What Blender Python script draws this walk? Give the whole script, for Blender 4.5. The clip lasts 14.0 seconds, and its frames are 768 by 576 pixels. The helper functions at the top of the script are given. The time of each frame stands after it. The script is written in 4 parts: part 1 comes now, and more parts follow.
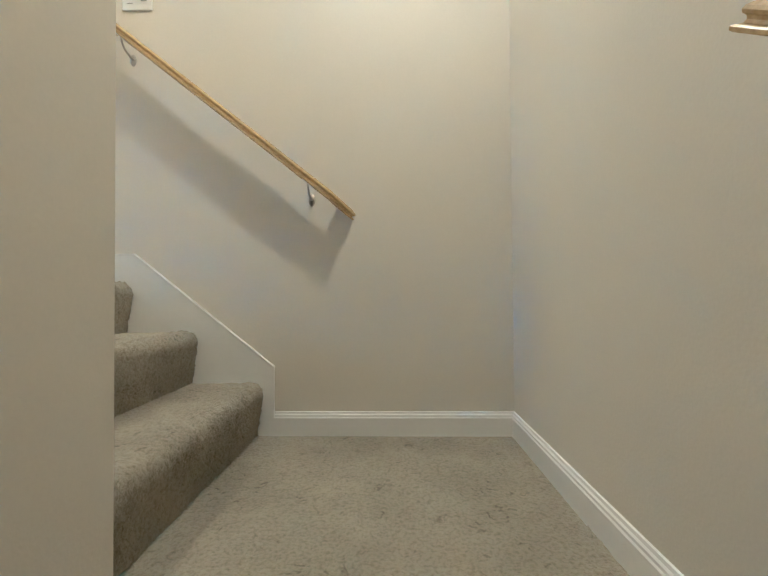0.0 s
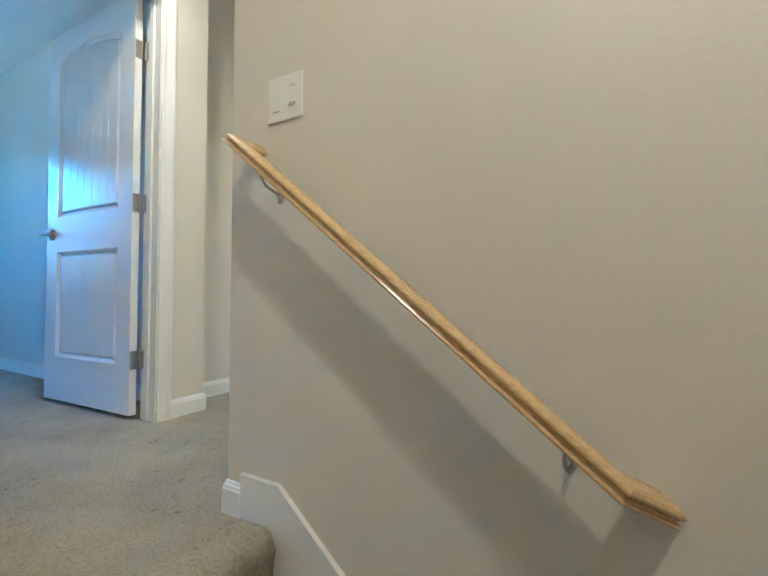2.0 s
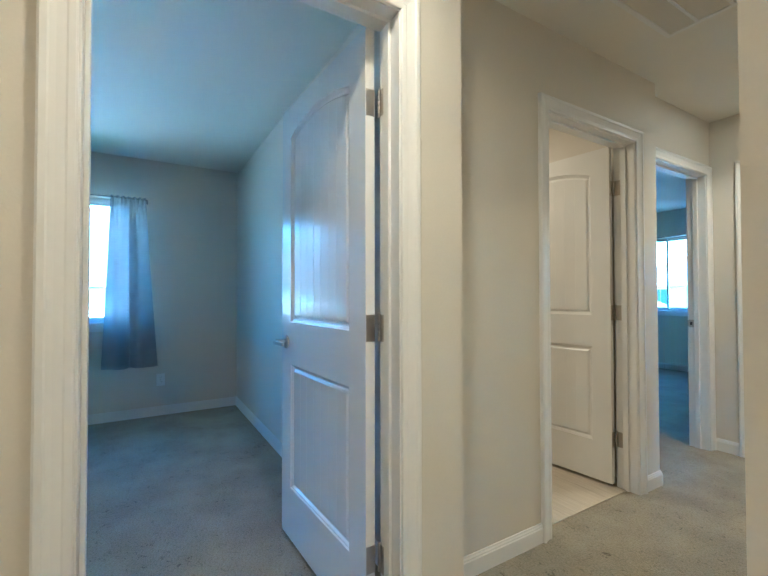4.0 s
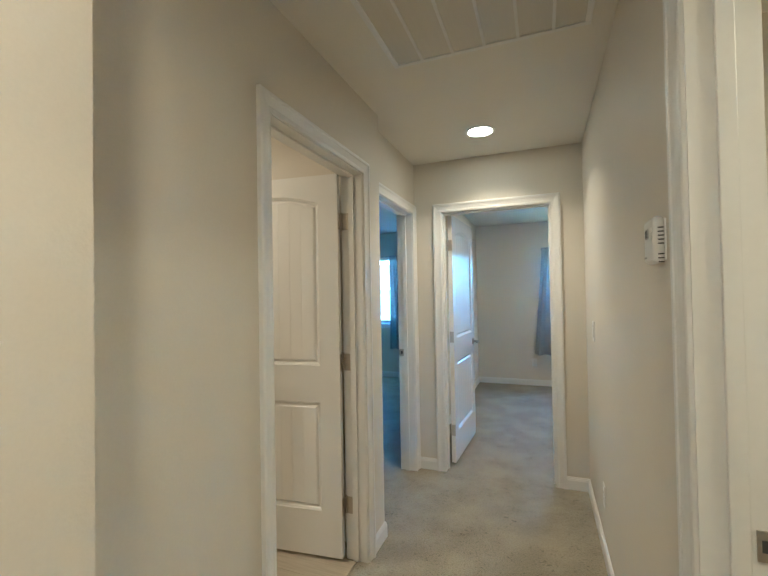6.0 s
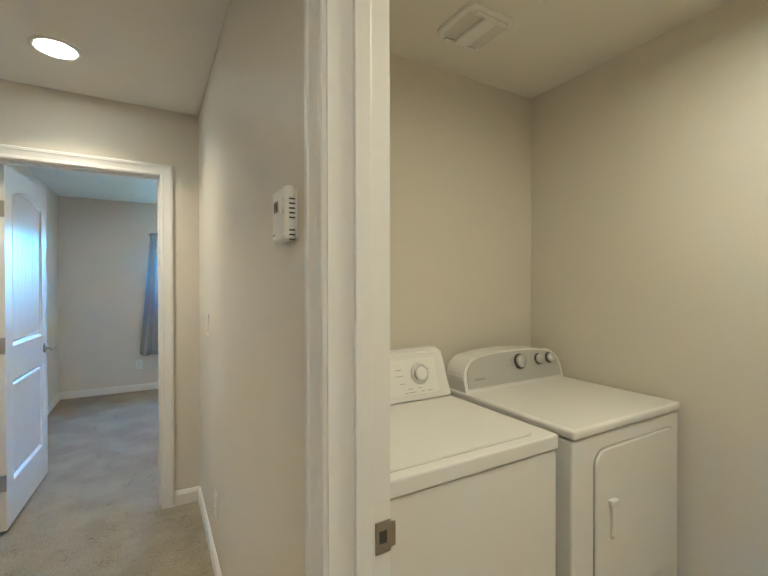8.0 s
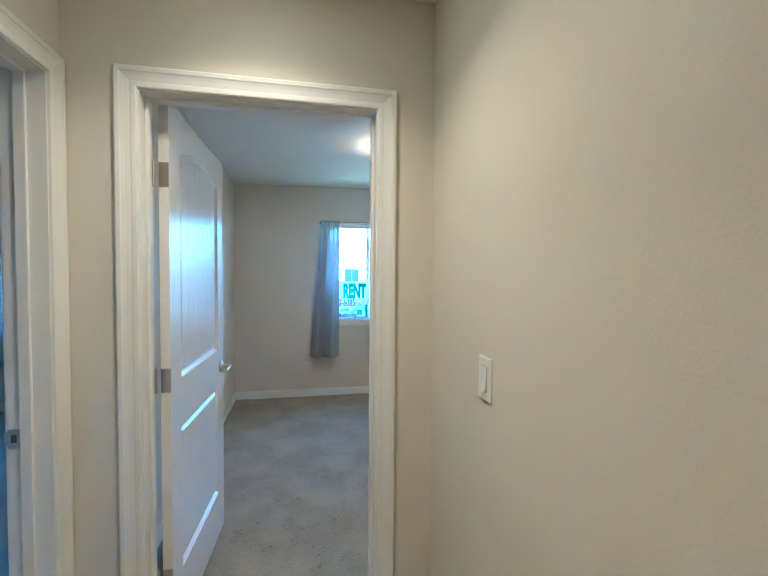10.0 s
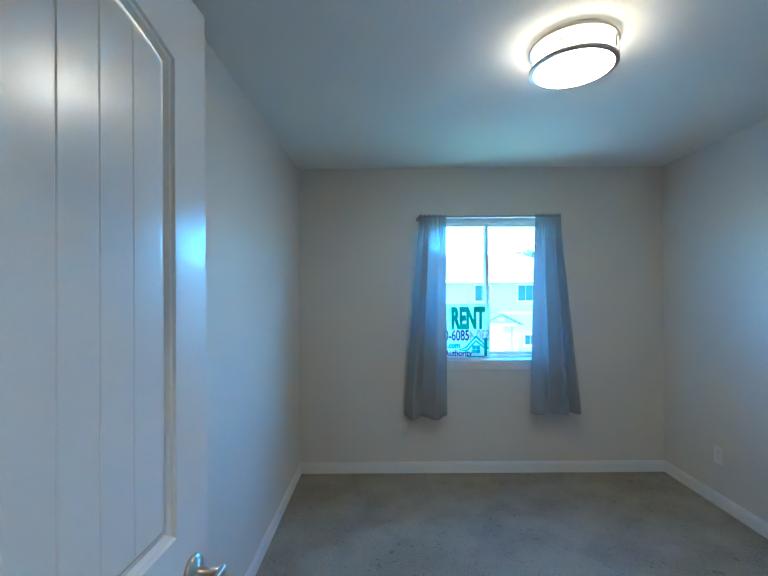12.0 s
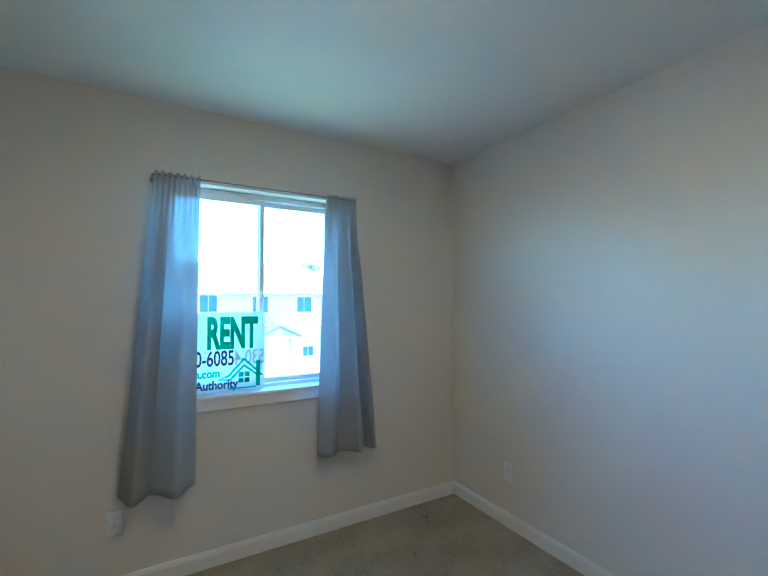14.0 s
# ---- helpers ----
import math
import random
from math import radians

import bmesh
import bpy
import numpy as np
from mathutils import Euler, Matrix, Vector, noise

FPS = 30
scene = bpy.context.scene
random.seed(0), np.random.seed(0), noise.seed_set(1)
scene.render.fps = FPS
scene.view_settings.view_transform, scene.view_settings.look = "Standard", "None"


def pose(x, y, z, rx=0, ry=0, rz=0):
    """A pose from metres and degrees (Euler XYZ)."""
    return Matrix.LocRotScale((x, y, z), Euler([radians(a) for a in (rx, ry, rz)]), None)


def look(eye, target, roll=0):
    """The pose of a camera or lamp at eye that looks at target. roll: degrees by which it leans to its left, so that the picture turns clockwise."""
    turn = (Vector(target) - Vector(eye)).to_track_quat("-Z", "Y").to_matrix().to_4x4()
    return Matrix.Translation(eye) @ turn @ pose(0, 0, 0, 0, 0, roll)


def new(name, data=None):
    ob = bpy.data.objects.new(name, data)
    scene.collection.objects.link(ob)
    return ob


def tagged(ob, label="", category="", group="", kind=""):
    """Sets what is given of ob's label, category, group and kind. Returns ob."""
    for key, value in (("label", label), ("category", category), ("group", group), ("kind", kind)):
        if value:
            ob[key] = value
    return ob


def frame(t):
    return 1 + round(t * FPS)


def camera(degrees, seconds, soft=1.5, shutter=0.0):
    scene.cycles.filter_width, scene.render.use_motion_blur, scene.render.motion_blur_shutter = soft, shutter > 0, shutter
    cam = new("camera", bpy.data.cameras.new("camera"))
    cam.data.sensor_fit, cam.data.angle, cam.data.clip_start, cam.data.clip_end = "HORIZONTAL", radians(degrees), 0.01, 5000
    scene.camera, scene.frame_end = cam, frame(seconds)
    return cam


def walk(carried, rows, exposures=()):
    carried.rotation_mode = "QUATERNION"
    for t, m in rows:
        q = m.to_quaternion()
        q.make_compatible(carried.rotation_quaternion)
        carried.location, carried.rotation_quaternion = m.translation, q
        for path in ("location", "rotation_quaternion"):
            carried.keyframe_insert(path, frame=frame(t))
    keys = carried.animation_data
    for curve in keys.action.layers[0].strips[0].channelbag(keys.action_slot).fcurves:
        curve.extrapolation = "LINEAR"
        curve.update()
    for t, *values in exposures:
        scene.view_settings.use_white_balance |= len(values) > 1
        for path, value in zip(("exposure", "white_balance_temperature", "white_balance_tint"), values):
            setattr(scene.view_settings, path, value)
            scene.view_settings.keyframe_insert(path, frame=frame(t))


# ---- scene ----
cam = camera(86.7, 14.0)
PATH = [
    (0, (1.453, -1.366, -0.044), (1.402, 0.633, -0.008), -0.4),
    (0.5, (1.416, -1.184, 0.14), (1.318, 0.814, 0.172), -0.3),
    (1, (1.402, -0.981, 0.299), (1.174, 1.006, 0.333), -0.3),
    (1.5, (1.345, -0.792, 0.446), (0.789, 1.129, 0.488), -0.1),
    (2, (1.219, -0.635, 0.593), (0.229, 1.102, 0.637), 0.3),
    (2.5, (1.043, -0.501, 0.724), (-0.382, 0.902, 0.743), -0.1),
    (2.7, (0.957, -0.457, 0.786), (-0.597, 0.801, 0.808), 0.1),
    (3.4, (0.66, -0.335, 0.985), (-1.05, 0.70, 1.01), 0.1),
    (4.1, (0.345, -0.16, 1.175), (-1.36, 0.87, 1.21), -0.1),
    (4.8, (0.111, 0.039, 1.334), (-1.546, 1.158, 1.379), -0.3),
    (5, (0.084, 0.078, 1.37), (-1.482, 1.322, 1.416), -0.4),
    (5.5, (0.036, 0.215, 1.4), (-1.195, 1.791, 1.439), -0.9),
    (6, (0.006, 0.319, 1.395), (-0.72, 2.182, 1.428), -1.0),
    (6.5, (0.008, 0.39, 1.391), (-0.136, 2.385, 1.416), -0.8),
    (7, (0.011, 0.466, 1.359), (0.367, 2.434, 1.377), -0.6),
    (7.2, (0.022, 0.497, 1.36), (0.526, 2.432, 1.369), -0.6),
    (7.7, (0.03, 0.575, 1.36), (0.92, 2.366, 1.36), -0.4),
    (8.2, (0.015, 0.72, 1.38), (1.02, 2.449, 1.36), 0.0),
    (8.8, (-0.03, 1.02, 1.41), (0.86, 2.81, 1.355), 0.4),
    (9.3, (-0.091, 1.405, 1.423), (0.531, 3.305, 1.353), 0.7),
    (9.5, (-0.123, 1.574, 1.421), (0.43, 3.494, 1.346), 0.6),
    (10, (-0.199, 2.003, 1.435), (0.192, 3.963, 1.368), 0.4),
    (10.5, (-0.305, 2.416, 1.427), (-0.052, 4.4, 1.388), 0.2),
    (11, (-0.337, 2.822, 1.435), (-0.199, 4.817, 1.414), 0.0),
    (11.5, (-0.320, 3.223, 1.440), (-0.261, 5.222, 1.440), -0.5),
    (12, (-0.264, 3.551, 1.469), (-0.269, 5.551, 1.477), -0.4),
    (12.5, (-0.174, 3.888, 1.445), (-0.166, 5.888, 1.463), -0.8),
    (13, (-0.059, 4.171, 1.446), (0.129, 6.162, 1.474), -0.7),
    (13.5, (-0.005, 4.333, 1.423), (0.532, 6.259, 1.476), -0.1),
    (14, (-0.013, 4.446, 1.412), (0.994, 6.173, 1.476), 0.0),
]
EXPOSURE = [(0, 5.5, 4230, 1), (1.2, 5.2, 4260, 1), (2.2, 4.9, 4280, 1), (3.6, 4.72, 4450, 1), (5, 4.62, 4700, 1), (5.5, 4.5, 4700, 1), (6, 4.65, 4700, 2), (7, 4.75, 4720, 2), (9.3, 4.65, 4620, 2), (10.2, 4.45, 4600, 2), (10.6, 4.28, 4650, 1), (11, 4.2, 4650, 1), (11.5, 4.05, 4250, 0), (12.3, 4.18, 4250, 0), (13, 4.2, 4600, 0), (14, 4.15, 4760, 1)]
walk(cam, [(t, look(eye, target, roll)) for t, eye, target, roll in PATH], exposures=EXPOSURE)
# ---- world, sun, exposure ----
world = bpy.data.worlds.new("world")
scene.world = world
world.use_nodes = True
_wn = world.node_tree.nodes
_sky = _wn.new("ShaderNodeTexSky")
_sky.sky_type = "NISHITA"
_sky.sun_disc = False
_sky.ozone_density = 2.0
_sky.dust_density = 1.0
_sky.sun_elevation = radians(48)
_sky.sun_rotation = radians(98)
_tint = _wn.new("ShaderNodeVectorMath")
_tint.operation = "MULTIPLY"
_tint.inputs[1].default_value = (0.80, 1.50, 1.85)
world.node_tree.links.new(_sky.outputs[0], _tint.inputs[0])
world.node_tree.links.new(_tint.outputs[0], _wn["Background"].inputs[0])
_wn["Background"].inputs[1].default_value = 0.15

sun_data = bpy.data.lights.new("sun", "SUN")
sun_data.energy, sun_data.angle, sun_data.color = 3.0, radians(0.5), (1.0, 0.95, 0.88)
sun = new("sun", sun_data)
sun.matrix_world = look((20, -3, 22), (0, 0, 0))

WARM = (1.0, 0.69, 0.39)


def ceiling_lamp(name, x, y, z, radius, watts, spread=180, color=WARM):
    data = bpy.data.lights.new(name, "AREA")
    data.shape, data.size, data.energy, data.color = "DISK", radius * 2, watts, color
    data.spread = radians(spread)
    ob = new(name, data)
    ob.location = (x, y, z)
    return ob


HALL_W, LAUNDRY_W, BATH_W, ROOM_E, STAIR_W = 0.50, 0.52, 0.6, 3.1, 0.66
ceiling_lamp("hall_bulb", -0.19, 0.20, 2.439, 0.072, HALL_W * 0.80, 155)
ceiling_lamp("stair_bulb", 1.45, -0.62, 2.439, 0.072, STAIR_W, 165)
ceiling_lamp("hall_bulb", -0.35, 3.0, 2.439, 0.072, HALL_W * 0.80, 124)
ceiling_lamp("laundry_bulb", 1.2, 0.95, 2.332, 0.14, LAUNDRY_W, 180, (1.0, 0.73, 0.40))
ceiling_lamp("bath_bulb", -2.0, 1.5, 2.436, 0.14, BATH_W)


# ---- materials ----
def mat(name, color, rough=0.6, metal=0.0, scale=40.0, bump=0.1, vary=0.04, scale2=3.0, coat=0.0, detail=4.0, dist=0.002):
    """Painted or plain surface with a fine grain and a broad mottling."""
    m = bpy.data.materials.new(name)
    m.use_nodes = True
    nt = m.node_tree
    b = nt.nodes["Principled BSDF"]
    b.inputs["Roughness"].default_value = rough
    b.inputs["Metallic"].default_value = metal
    b.inputs["Coat Weight"].default_value = coat
    co = nt.nodes.new("ShaderNodeTexCoord")
    n1 = nt.nodes.new("ShaderNodeTexNoise")
    n1.inputs["Scale"].default_value = scale
    n1.inputs["Detail"].default_value = detail
    n2 = nt.nodes.new("ShaderNodeTexNoise")
    n2.inputs["Scale"].default_value = scale2
    n2.inputs["Detail"].default_value = 3
    nt.links.new(co.outputs["Object"], n1.inputs["Vector"])
    nt.links.new(co.outputs["Object"], n2.inputs["Vector"])
    add = nt.nodes.new("ShaderNodeMath")
    add.operation = "ADD"
    nt.links.new(n1.outputs["Fac"], add.inputs[0])
    nt.links.new(n2.outputs["Fac"], add.inputs[1])
    ramp = nt.nodes.new("ShaderNodeMapRange")
    ramp.inputs["From Min"].default_value, ramp.inputs["From Max"].default_value = 0.7, 1.3
    ramp.inputs["To Min"].default_value, ramp.inputs["To Max"].default_value = 1 - vary, 1 + vary
    nt.links.new(add.outputs[0], ramp.inputs[0])
    mul = nt.nodes.new("ShaderNodeVectorMath")
    mul.operation = "SCALE"
    mul.inputs[0].default_value = color
    nt.links.new(ramp.outputs[0], mul.inputs["Scale"])
    nt.links.new(mul.outputs[0], b.inputs["Base Color"])
    if bump:
        bp = nt.nodes.new("ShaderNodeBump")
        bp.inputs["Strength"].default_value = bump
        bp.inputs["Distance"].default_value = dist
        nt.links.new(n1.outputs["Fac"], bp.inputs["Height"])
        nt.links.new(bp.outputs[0], b.inputs["Normal"])
    return m


def glow(name, color, strength):
    m = bpy.data.materials.new(name)
    m.use_nodes = True
    b = m.node_tree.nodes["Principled BSDF"]
    b.inputs["Base Color"].default_value = (0.9, 0.9, 0.88, 1)
    b.inputs["Emission Color"].default_value = (*color, 1)
    b.inputs["Emission Strength"].default_value = strength
    return m


def sheer(name, color, share, weave=900.0, vary=0.06, through_color=None, holes=0.0):
    """Cloth or plastic sheet that lets part of the light through."""
    m = mat(name, color, 0.9, 0, weave, 0.15, vary, 6.0)
    nt = m.node_tree
    b = nt.nodes["Principled BSDF"]
    out = nt.nodes["Material Output"]
    tr = nt.nodes.new("ShaderNodeBsdfTranslucent")
    tr.inputs[0].default_value = (*(through_color or color), 1)
    mix = nt.nodes.new("ShaderNodeMixShader")
    mix.inputs[0].default_value = share
    nt.links.new(b.outputs[0], mix.inputs[1])
    nt.links.new(tr.outputs[0], mix.inputs[2])
    nt.links.new(mix.outputs[0], out.inputs["Surface"])
    if holes:
        gap = nt.nodes.new("ShaderNodeBsdfTransparent")
        open_weave = nt.nodes.new("ShaderNodeMixShader")
        open_weave.inputs[0].default_value = holes
        nt.links.new(mix.outputs[0], open_weave.inputs[1])
        nt.links.new(gap.outputs[0], open_weave.inputs[2])
        nt.links.new(open_weave.outputs[0], out.inputs["Surface"])
    return m


def carpet_mat(name, light, dark):
    """Cut-pile carpet: clumped tufts with dark gaps, and broad brushed patches where the pile lies flat and pale."""
    m = bpy.data.materials.new(name)
    m.use_nodes = True
    nt = m.node_tree
    b = nt.nodes["Principled BSDF"]
    b.inputs["Roughness"].default_value = 0.97
    b.inputs["Sheen Weight"].default_value = 0.12
    b.inputs["Specular IOR Level"].default_value = 0.1
    co = nt.nodes.new("ShaderNodeTexCoord")

    def noise_node(scale, detail, rough, distortion=0.0):
        n = nt.nodes.new("ShaderNodeTexNoise")
        n.inputs["Scale"].default_value, n.inputs["Detail"].default_value = scale, detail
        n.inputs["Roughness"].default_value, n.inputs["Distortion"].default_value = rough, distortion
        nt.links.new(co.outputs["Object"], n.inputs["Vector"])
        return n.outputs["Fac"]

    def span(value, f0, f1, t0, t1):
        r = nt.nodes.new("ShaderNodeMapRange")
        for key, v in (("From Min", f0), ("From Max", f1), ("To Min", t0), ("To Max", t1)):
            r.inputs[key].default_value = v
        nt.links.new(value, r.inputs[0])
        return r.outputs[0]

    def math_node(op, p, q):
        n = nt.nodes.new("ShaderNodeMath")
        n.operation = op
        for i, v in enumerate((p, q)):
            if isinstance(v, float):
                n.inputs[i].default_value = v
            else:
                nt.links.new(v, n.inputs[i])
        return n.outputs[0]
    fine = noise_node(115.0, 6.0, 0.65)
    tuft = noise_node(30.0, 3.0, 0.6, 1.6)
    broad = noise_node(3.4, 4.0, 0.6)
    ramp = nt.nodes.new("ShaderNodeValToRGB")
    ramp.color_ramp.elements[0].position, ramp.color_ramp.elements[0].color = 0.33, (*dark, 1)
    ramp.color_ramp.elements[1].position, ramp.color_ramp.elements[1].color = 0.54, (*light, 1)
    nt.links.new(fine, ramp.inputs[0])
    brushed = span(broad, 0.38, 0.62, 0.0, 1.0)
    gaps = span(tuft, 0.32, 0.40, 1.0, 0.0)
    depth = math_node("MULTIPLY", gaps, span(brushed, 0.0, 1.0, 0.55, 0.12))
    tone = math_node("MULTIPLY", math_node("SUBTRACT", 1.0, depth), span(brushed, 0.0, 1.0, 0.88, 1.09))
    mul = nt.nodes.new("ShaderNodeVectorMath")
    mul.operation = "SCALE"
    nt.links.new(ramp.outputs[0], mul.inputs[0])
    nt.links.new(tone, mul.inputs["Scale"])
    nt.links.new(mul.outputs[0], b.inputs["Base Color"])
    bp = nt.nodes.new("ShaderNodeBump")
    bp.inputs["Strength"].default_value, bp.inputs["Distance"].default_value = 1.0, 0.014
    nt.links.new(math_node("ADD", math_node("MULTIPLY", fine, 0.6), math_node("MULTIPLY", tuft, 0.6)), bp.inputs["Height"])
    nt.links.new(bp.outputs[0], b.inputs["Normal"])
    return m


def wood_mat(name, light, dark, rough=0.3):
    m = bpy.data.materials.new(name)
    m.use_nodes = True
    nt = m.node_tree
    b = nt.nodes["Principled BSDF"]
    b.inputs["Roughness"].default_value = rough
    b.inputs["Coat Weight"].default_value = 0.2
    b.inputs["Coat Roughness"].default_value = 0.15
    co = nt.nodes.new("ShaderNodeTexCoord")
    mp = nt.nodes.new("ShaderNodeMapping")
    mp.inputs["Rotation"].default_value = (0, radians(39), 0)
    mp.inputs["Scale"].default_value = (4, 90, 90)
    n = nt.nodes.new("ShaderNodeTexNoise")
    n.inputs["Scale"].default_value, n.inputs["Detail"].default_value = 1.5, 5
    ramp = nt.nodes.new("ShaderNodeValToRGB")
    ramp.color_ramp.elements[0].position, ramp.color_ramp.elements[0].color = 0.3, (*dark, 1)
    ramp.color_ramp.elements[1].position, ramp.color_ramp.elements[1].color = 0.65, (*light, 1)
    nt.links.new(co.outputs["Object"], mp.inputs[0])
    nt.links.new(mp.outputs[0], n.inputs["Vector"])
    nt.links.new(n.outputs["Fac"], ramp.inputs[0])
    nt.links.new(ramp.outputs[0], b.inputs["Base Color"])
    return m


def glass_mat(name):
    m = bpy.data.materials.new(name)
    m.use_nodes = True
    b = m.node_tree.nodes["Principled BSDF"]
    b.inputs["Base Color"].default_value = (0.97, 1.0, 0.99, 1)
    b.inputs["Transmission Weight"].default_value = 1.0
    b.inputs["Roughness"].default_value = 0.0
    b.inputs["IOR"].default_value = 1.02
    return m


PAINT = mat("wall_paint", (0.70, 0.655, 0.565), 0.55, 0, 160, 0.17, 0.02, 1.5, detail=3)
CEIL = mat("ceiling_paint", (0.79, 0.755, 0.675), 0.75, 0, 160, 0.15, 0.02, 1.5)
TRIM = mat("trim_paint", (0.80, 0.79, 0.76), 0.36, 0, 60, 0.03, 0.015, 4)
DOORP = mat("door_paint", (0.80, 0.79, 0.76), 0.24, 0, 220, 0.05, 0.015, 4)
CARPET = carpet_mat("carpet", (0.380, 0.340, 0.256), (0.262, 0.234, 0.166))
OAK = wood_mat("oak", (0.58, 0.42, 0.195), (0.47, 0.325, 0.13), 0.24)
NICKEL = mat("satin_nickel", (0.50, 0.46, 0.40), 0.30, 1.0, 300, 0.03, 0.04, 20)
PLASTIC = mat("white_plastic", (0.80, 0.79, 0.75), 0.35, 0, 200, 0.02, 0.01, 5)
DARK = mat("dark_plastic", (0.06, 0.06, 0.06), 0.4, 0, 200, 0.02, 0.05, 5)
GREYP = mat("grey_plastic", (0.38, 0.38, 0.36), 0.4, 0, 200, 0.02, 0.05, 5)
GRILLE = mat("grille_grey", (0.70, 0.67, 0.60), 0.6, 0, 200, 0.05, 0.04, 5)
ENAMEL = mat("white_enamel", (0.80, 0.79, 0.76), 0.27, 0, 300, 0.01, 0.01, 3, coat=0.3)
SILVERP = mat("silver_panel", (0.55, 0.55, 0.52), 0.35, 0.3, 300, 0.02, 0.03, 5)
VINYL = mat("window_vinyl", (0.80, 0.81, 0.80), 0.35, 0, 80, 0.02, 0.01, 4)
CLOTH = sheer("curtain_cloth", (0.415, 0.445, 0.47), 0.27, through_color=(0.56, 0.57, 0.55), holes=0.15)
SIGNW = sheer("sign_plastic", (0.80, 0.84, 0.83), 0.4, 300, 0.01)
SIGNG = sheer("sign_green", (0.03, 0.68, 0.42), 0.5, 300, 0.01)
SIGNK = sheer("sign_navy", (0.05, 0.06, 0.12), 0.03, 300, 0.01)
SIGNB = sheer("sign_show_through", (0.50, 0.55, 0.58), 0.35, 300, 0.01)
GLASS = glass_mat("pane_glass")
RODM = mat("rod_metal", (0.25, 0.25, 0.26), 0.35, 1.0, 200, 0.02, 0.03, 8)
LENS = glow("lamp_lens", (1.0, 0.80, 0.52), 2.0)
DIFFUSER = glow("lamp_diffuser", (1.0, 0.68, 0.38), ROOM_E)
DIFFUSER_SIDE = glow("lamp_diffuser_side", (1.0, 0.68, 0.38), ROOM_E * 0.30)
STUCCO = mat("stucco", (0.42, 0.395, 0.35), 0.9, 0, 60, 0.4, 0.05, 0.6)
SHINGLE = mat("roof_shingle", (0.09, 0.085, 0.08), 0.95, 0, 25, 0.5, 0.15, 1.2)
FARGLASS = mat("far_window_glass", (0.015, 0.03, 0.035), 0.35, 0, 4, 0.0, 0.1, 1)
GRASS = mat("dry_grass", (0.16, 0.17, 0.07), 0.95, 0, 8, 0.5, 0.25, 0.3)
ASPHALT = mat("asphalt", (0.055, 0.055, 0.057), 0.9, 0, 60, 0.4, 0.15, 0.5)
CONCRETE = mat("concrete", (0.38, 0.37, 0.34), 0.9, 0, 40, 0.3, 0.08, 0.8)
BARK = mat("bark", (0.10, 0.075, 0.05), 0.95, 0, 20, 0.6, 0.25, 3)
LEAF = mat("foliage", (0.04, 0.06, 0.025), 0.8, 0, 15, 0.2, 0.3, 2)
VINYLFLOOR = wood_mat("vinyl_plank", (0.62, 0.56, 0.45), (0.52, 0.46, 0.36), 0.45)


# ---- mesh helpers ----
def mesh_ob(name, bm, material, smooth=False):
    me = bpy.data.meshes.new(name)
    bmesh.ops.recalc_face_normals(bm, faces=bm.faces)
    bm.to_mesh(me)
    bm.free()
    me.materials.append(material)
    if smooth:
        for p in me.polygons:
            p.use_smooth = True
    return new(name, me)


def part(name, bm, material, parent, label="", smooth=False):
    ob = mesh_ob(name, bm, material, smooth)
    ob.parent = parent
    if label:
        tagged(ob, label)
    return ob


def empty(name, x=0, y=0, z=0, rz=0):
    ob = new(name)
    ob.matrix_world = pose(x, y, z, 0, 0, rz)
    ob.empty_display_size = 0.1
    return ob


def structure(ob, label="", category=""):
    return tagged(ob, label, category, kind="structure")


def box(bm, x0, x1, y0, y1, z0, z1, bevel=0.0, seg=2):
    vs = [bm.verts.new((x, y, z)) for x in (x0, x1) for y in (y0, y1) for z in (z0, z1)]
    fs = [(0, 1, 3, 2), (4, 6, 7, 5), (0, 4, 5, 1), (2, 3, 7, 6), (0, 2, 6, 4), (1, 5, 7, 3)]
    faces = [bm.faces.new([vs[i] for i in f]) for f in fs]
    if bevel:
        edges = list({e for f in faces for e in f.edges})
        bmesh.ops.bevel(bm, geom=edges, offset=bevel, segments=seg, affect="EDGES", profile=0.5)
    return bm


def boxes(*bs, bevel=0.0):
    bm = bmesh.new()
    for b in bs:
        box(bm, *b, bevel=bevel)
    return bm


def lathe(bm, prof, n=32, c=(0, 0, 0), axis="z"):
    """Turn a profile of (radius, height) round an axis through c."""
    rings = []
    for r, h in prof:
        ring = []
        for i in range(n):
            a = 2 * math.pi * i / n
            u, v = r * math.cos(a), r * math.sin(a)
            p = {"z": (u, v, h), "y": (u, h, v), "x": (h, u, v)}[axis]
            ring.append(bm.verts.new((c[0] + p[0], c[1] + p[1], c[2] + p[2])))
        rings.append(ring)
    for a, b in zip(rings, rings[1:]):
        for i in range(n):
            bm.faces.new((a[i], a[(i + 1) % n], b[(i + 1) % n], b[i]))
    for ring, r in ((rings[0], prof[0][0]), (rings[-1], prof[-1][0])):
        if r > 1e-5:
            bm.faces.new(ring)
    return bm


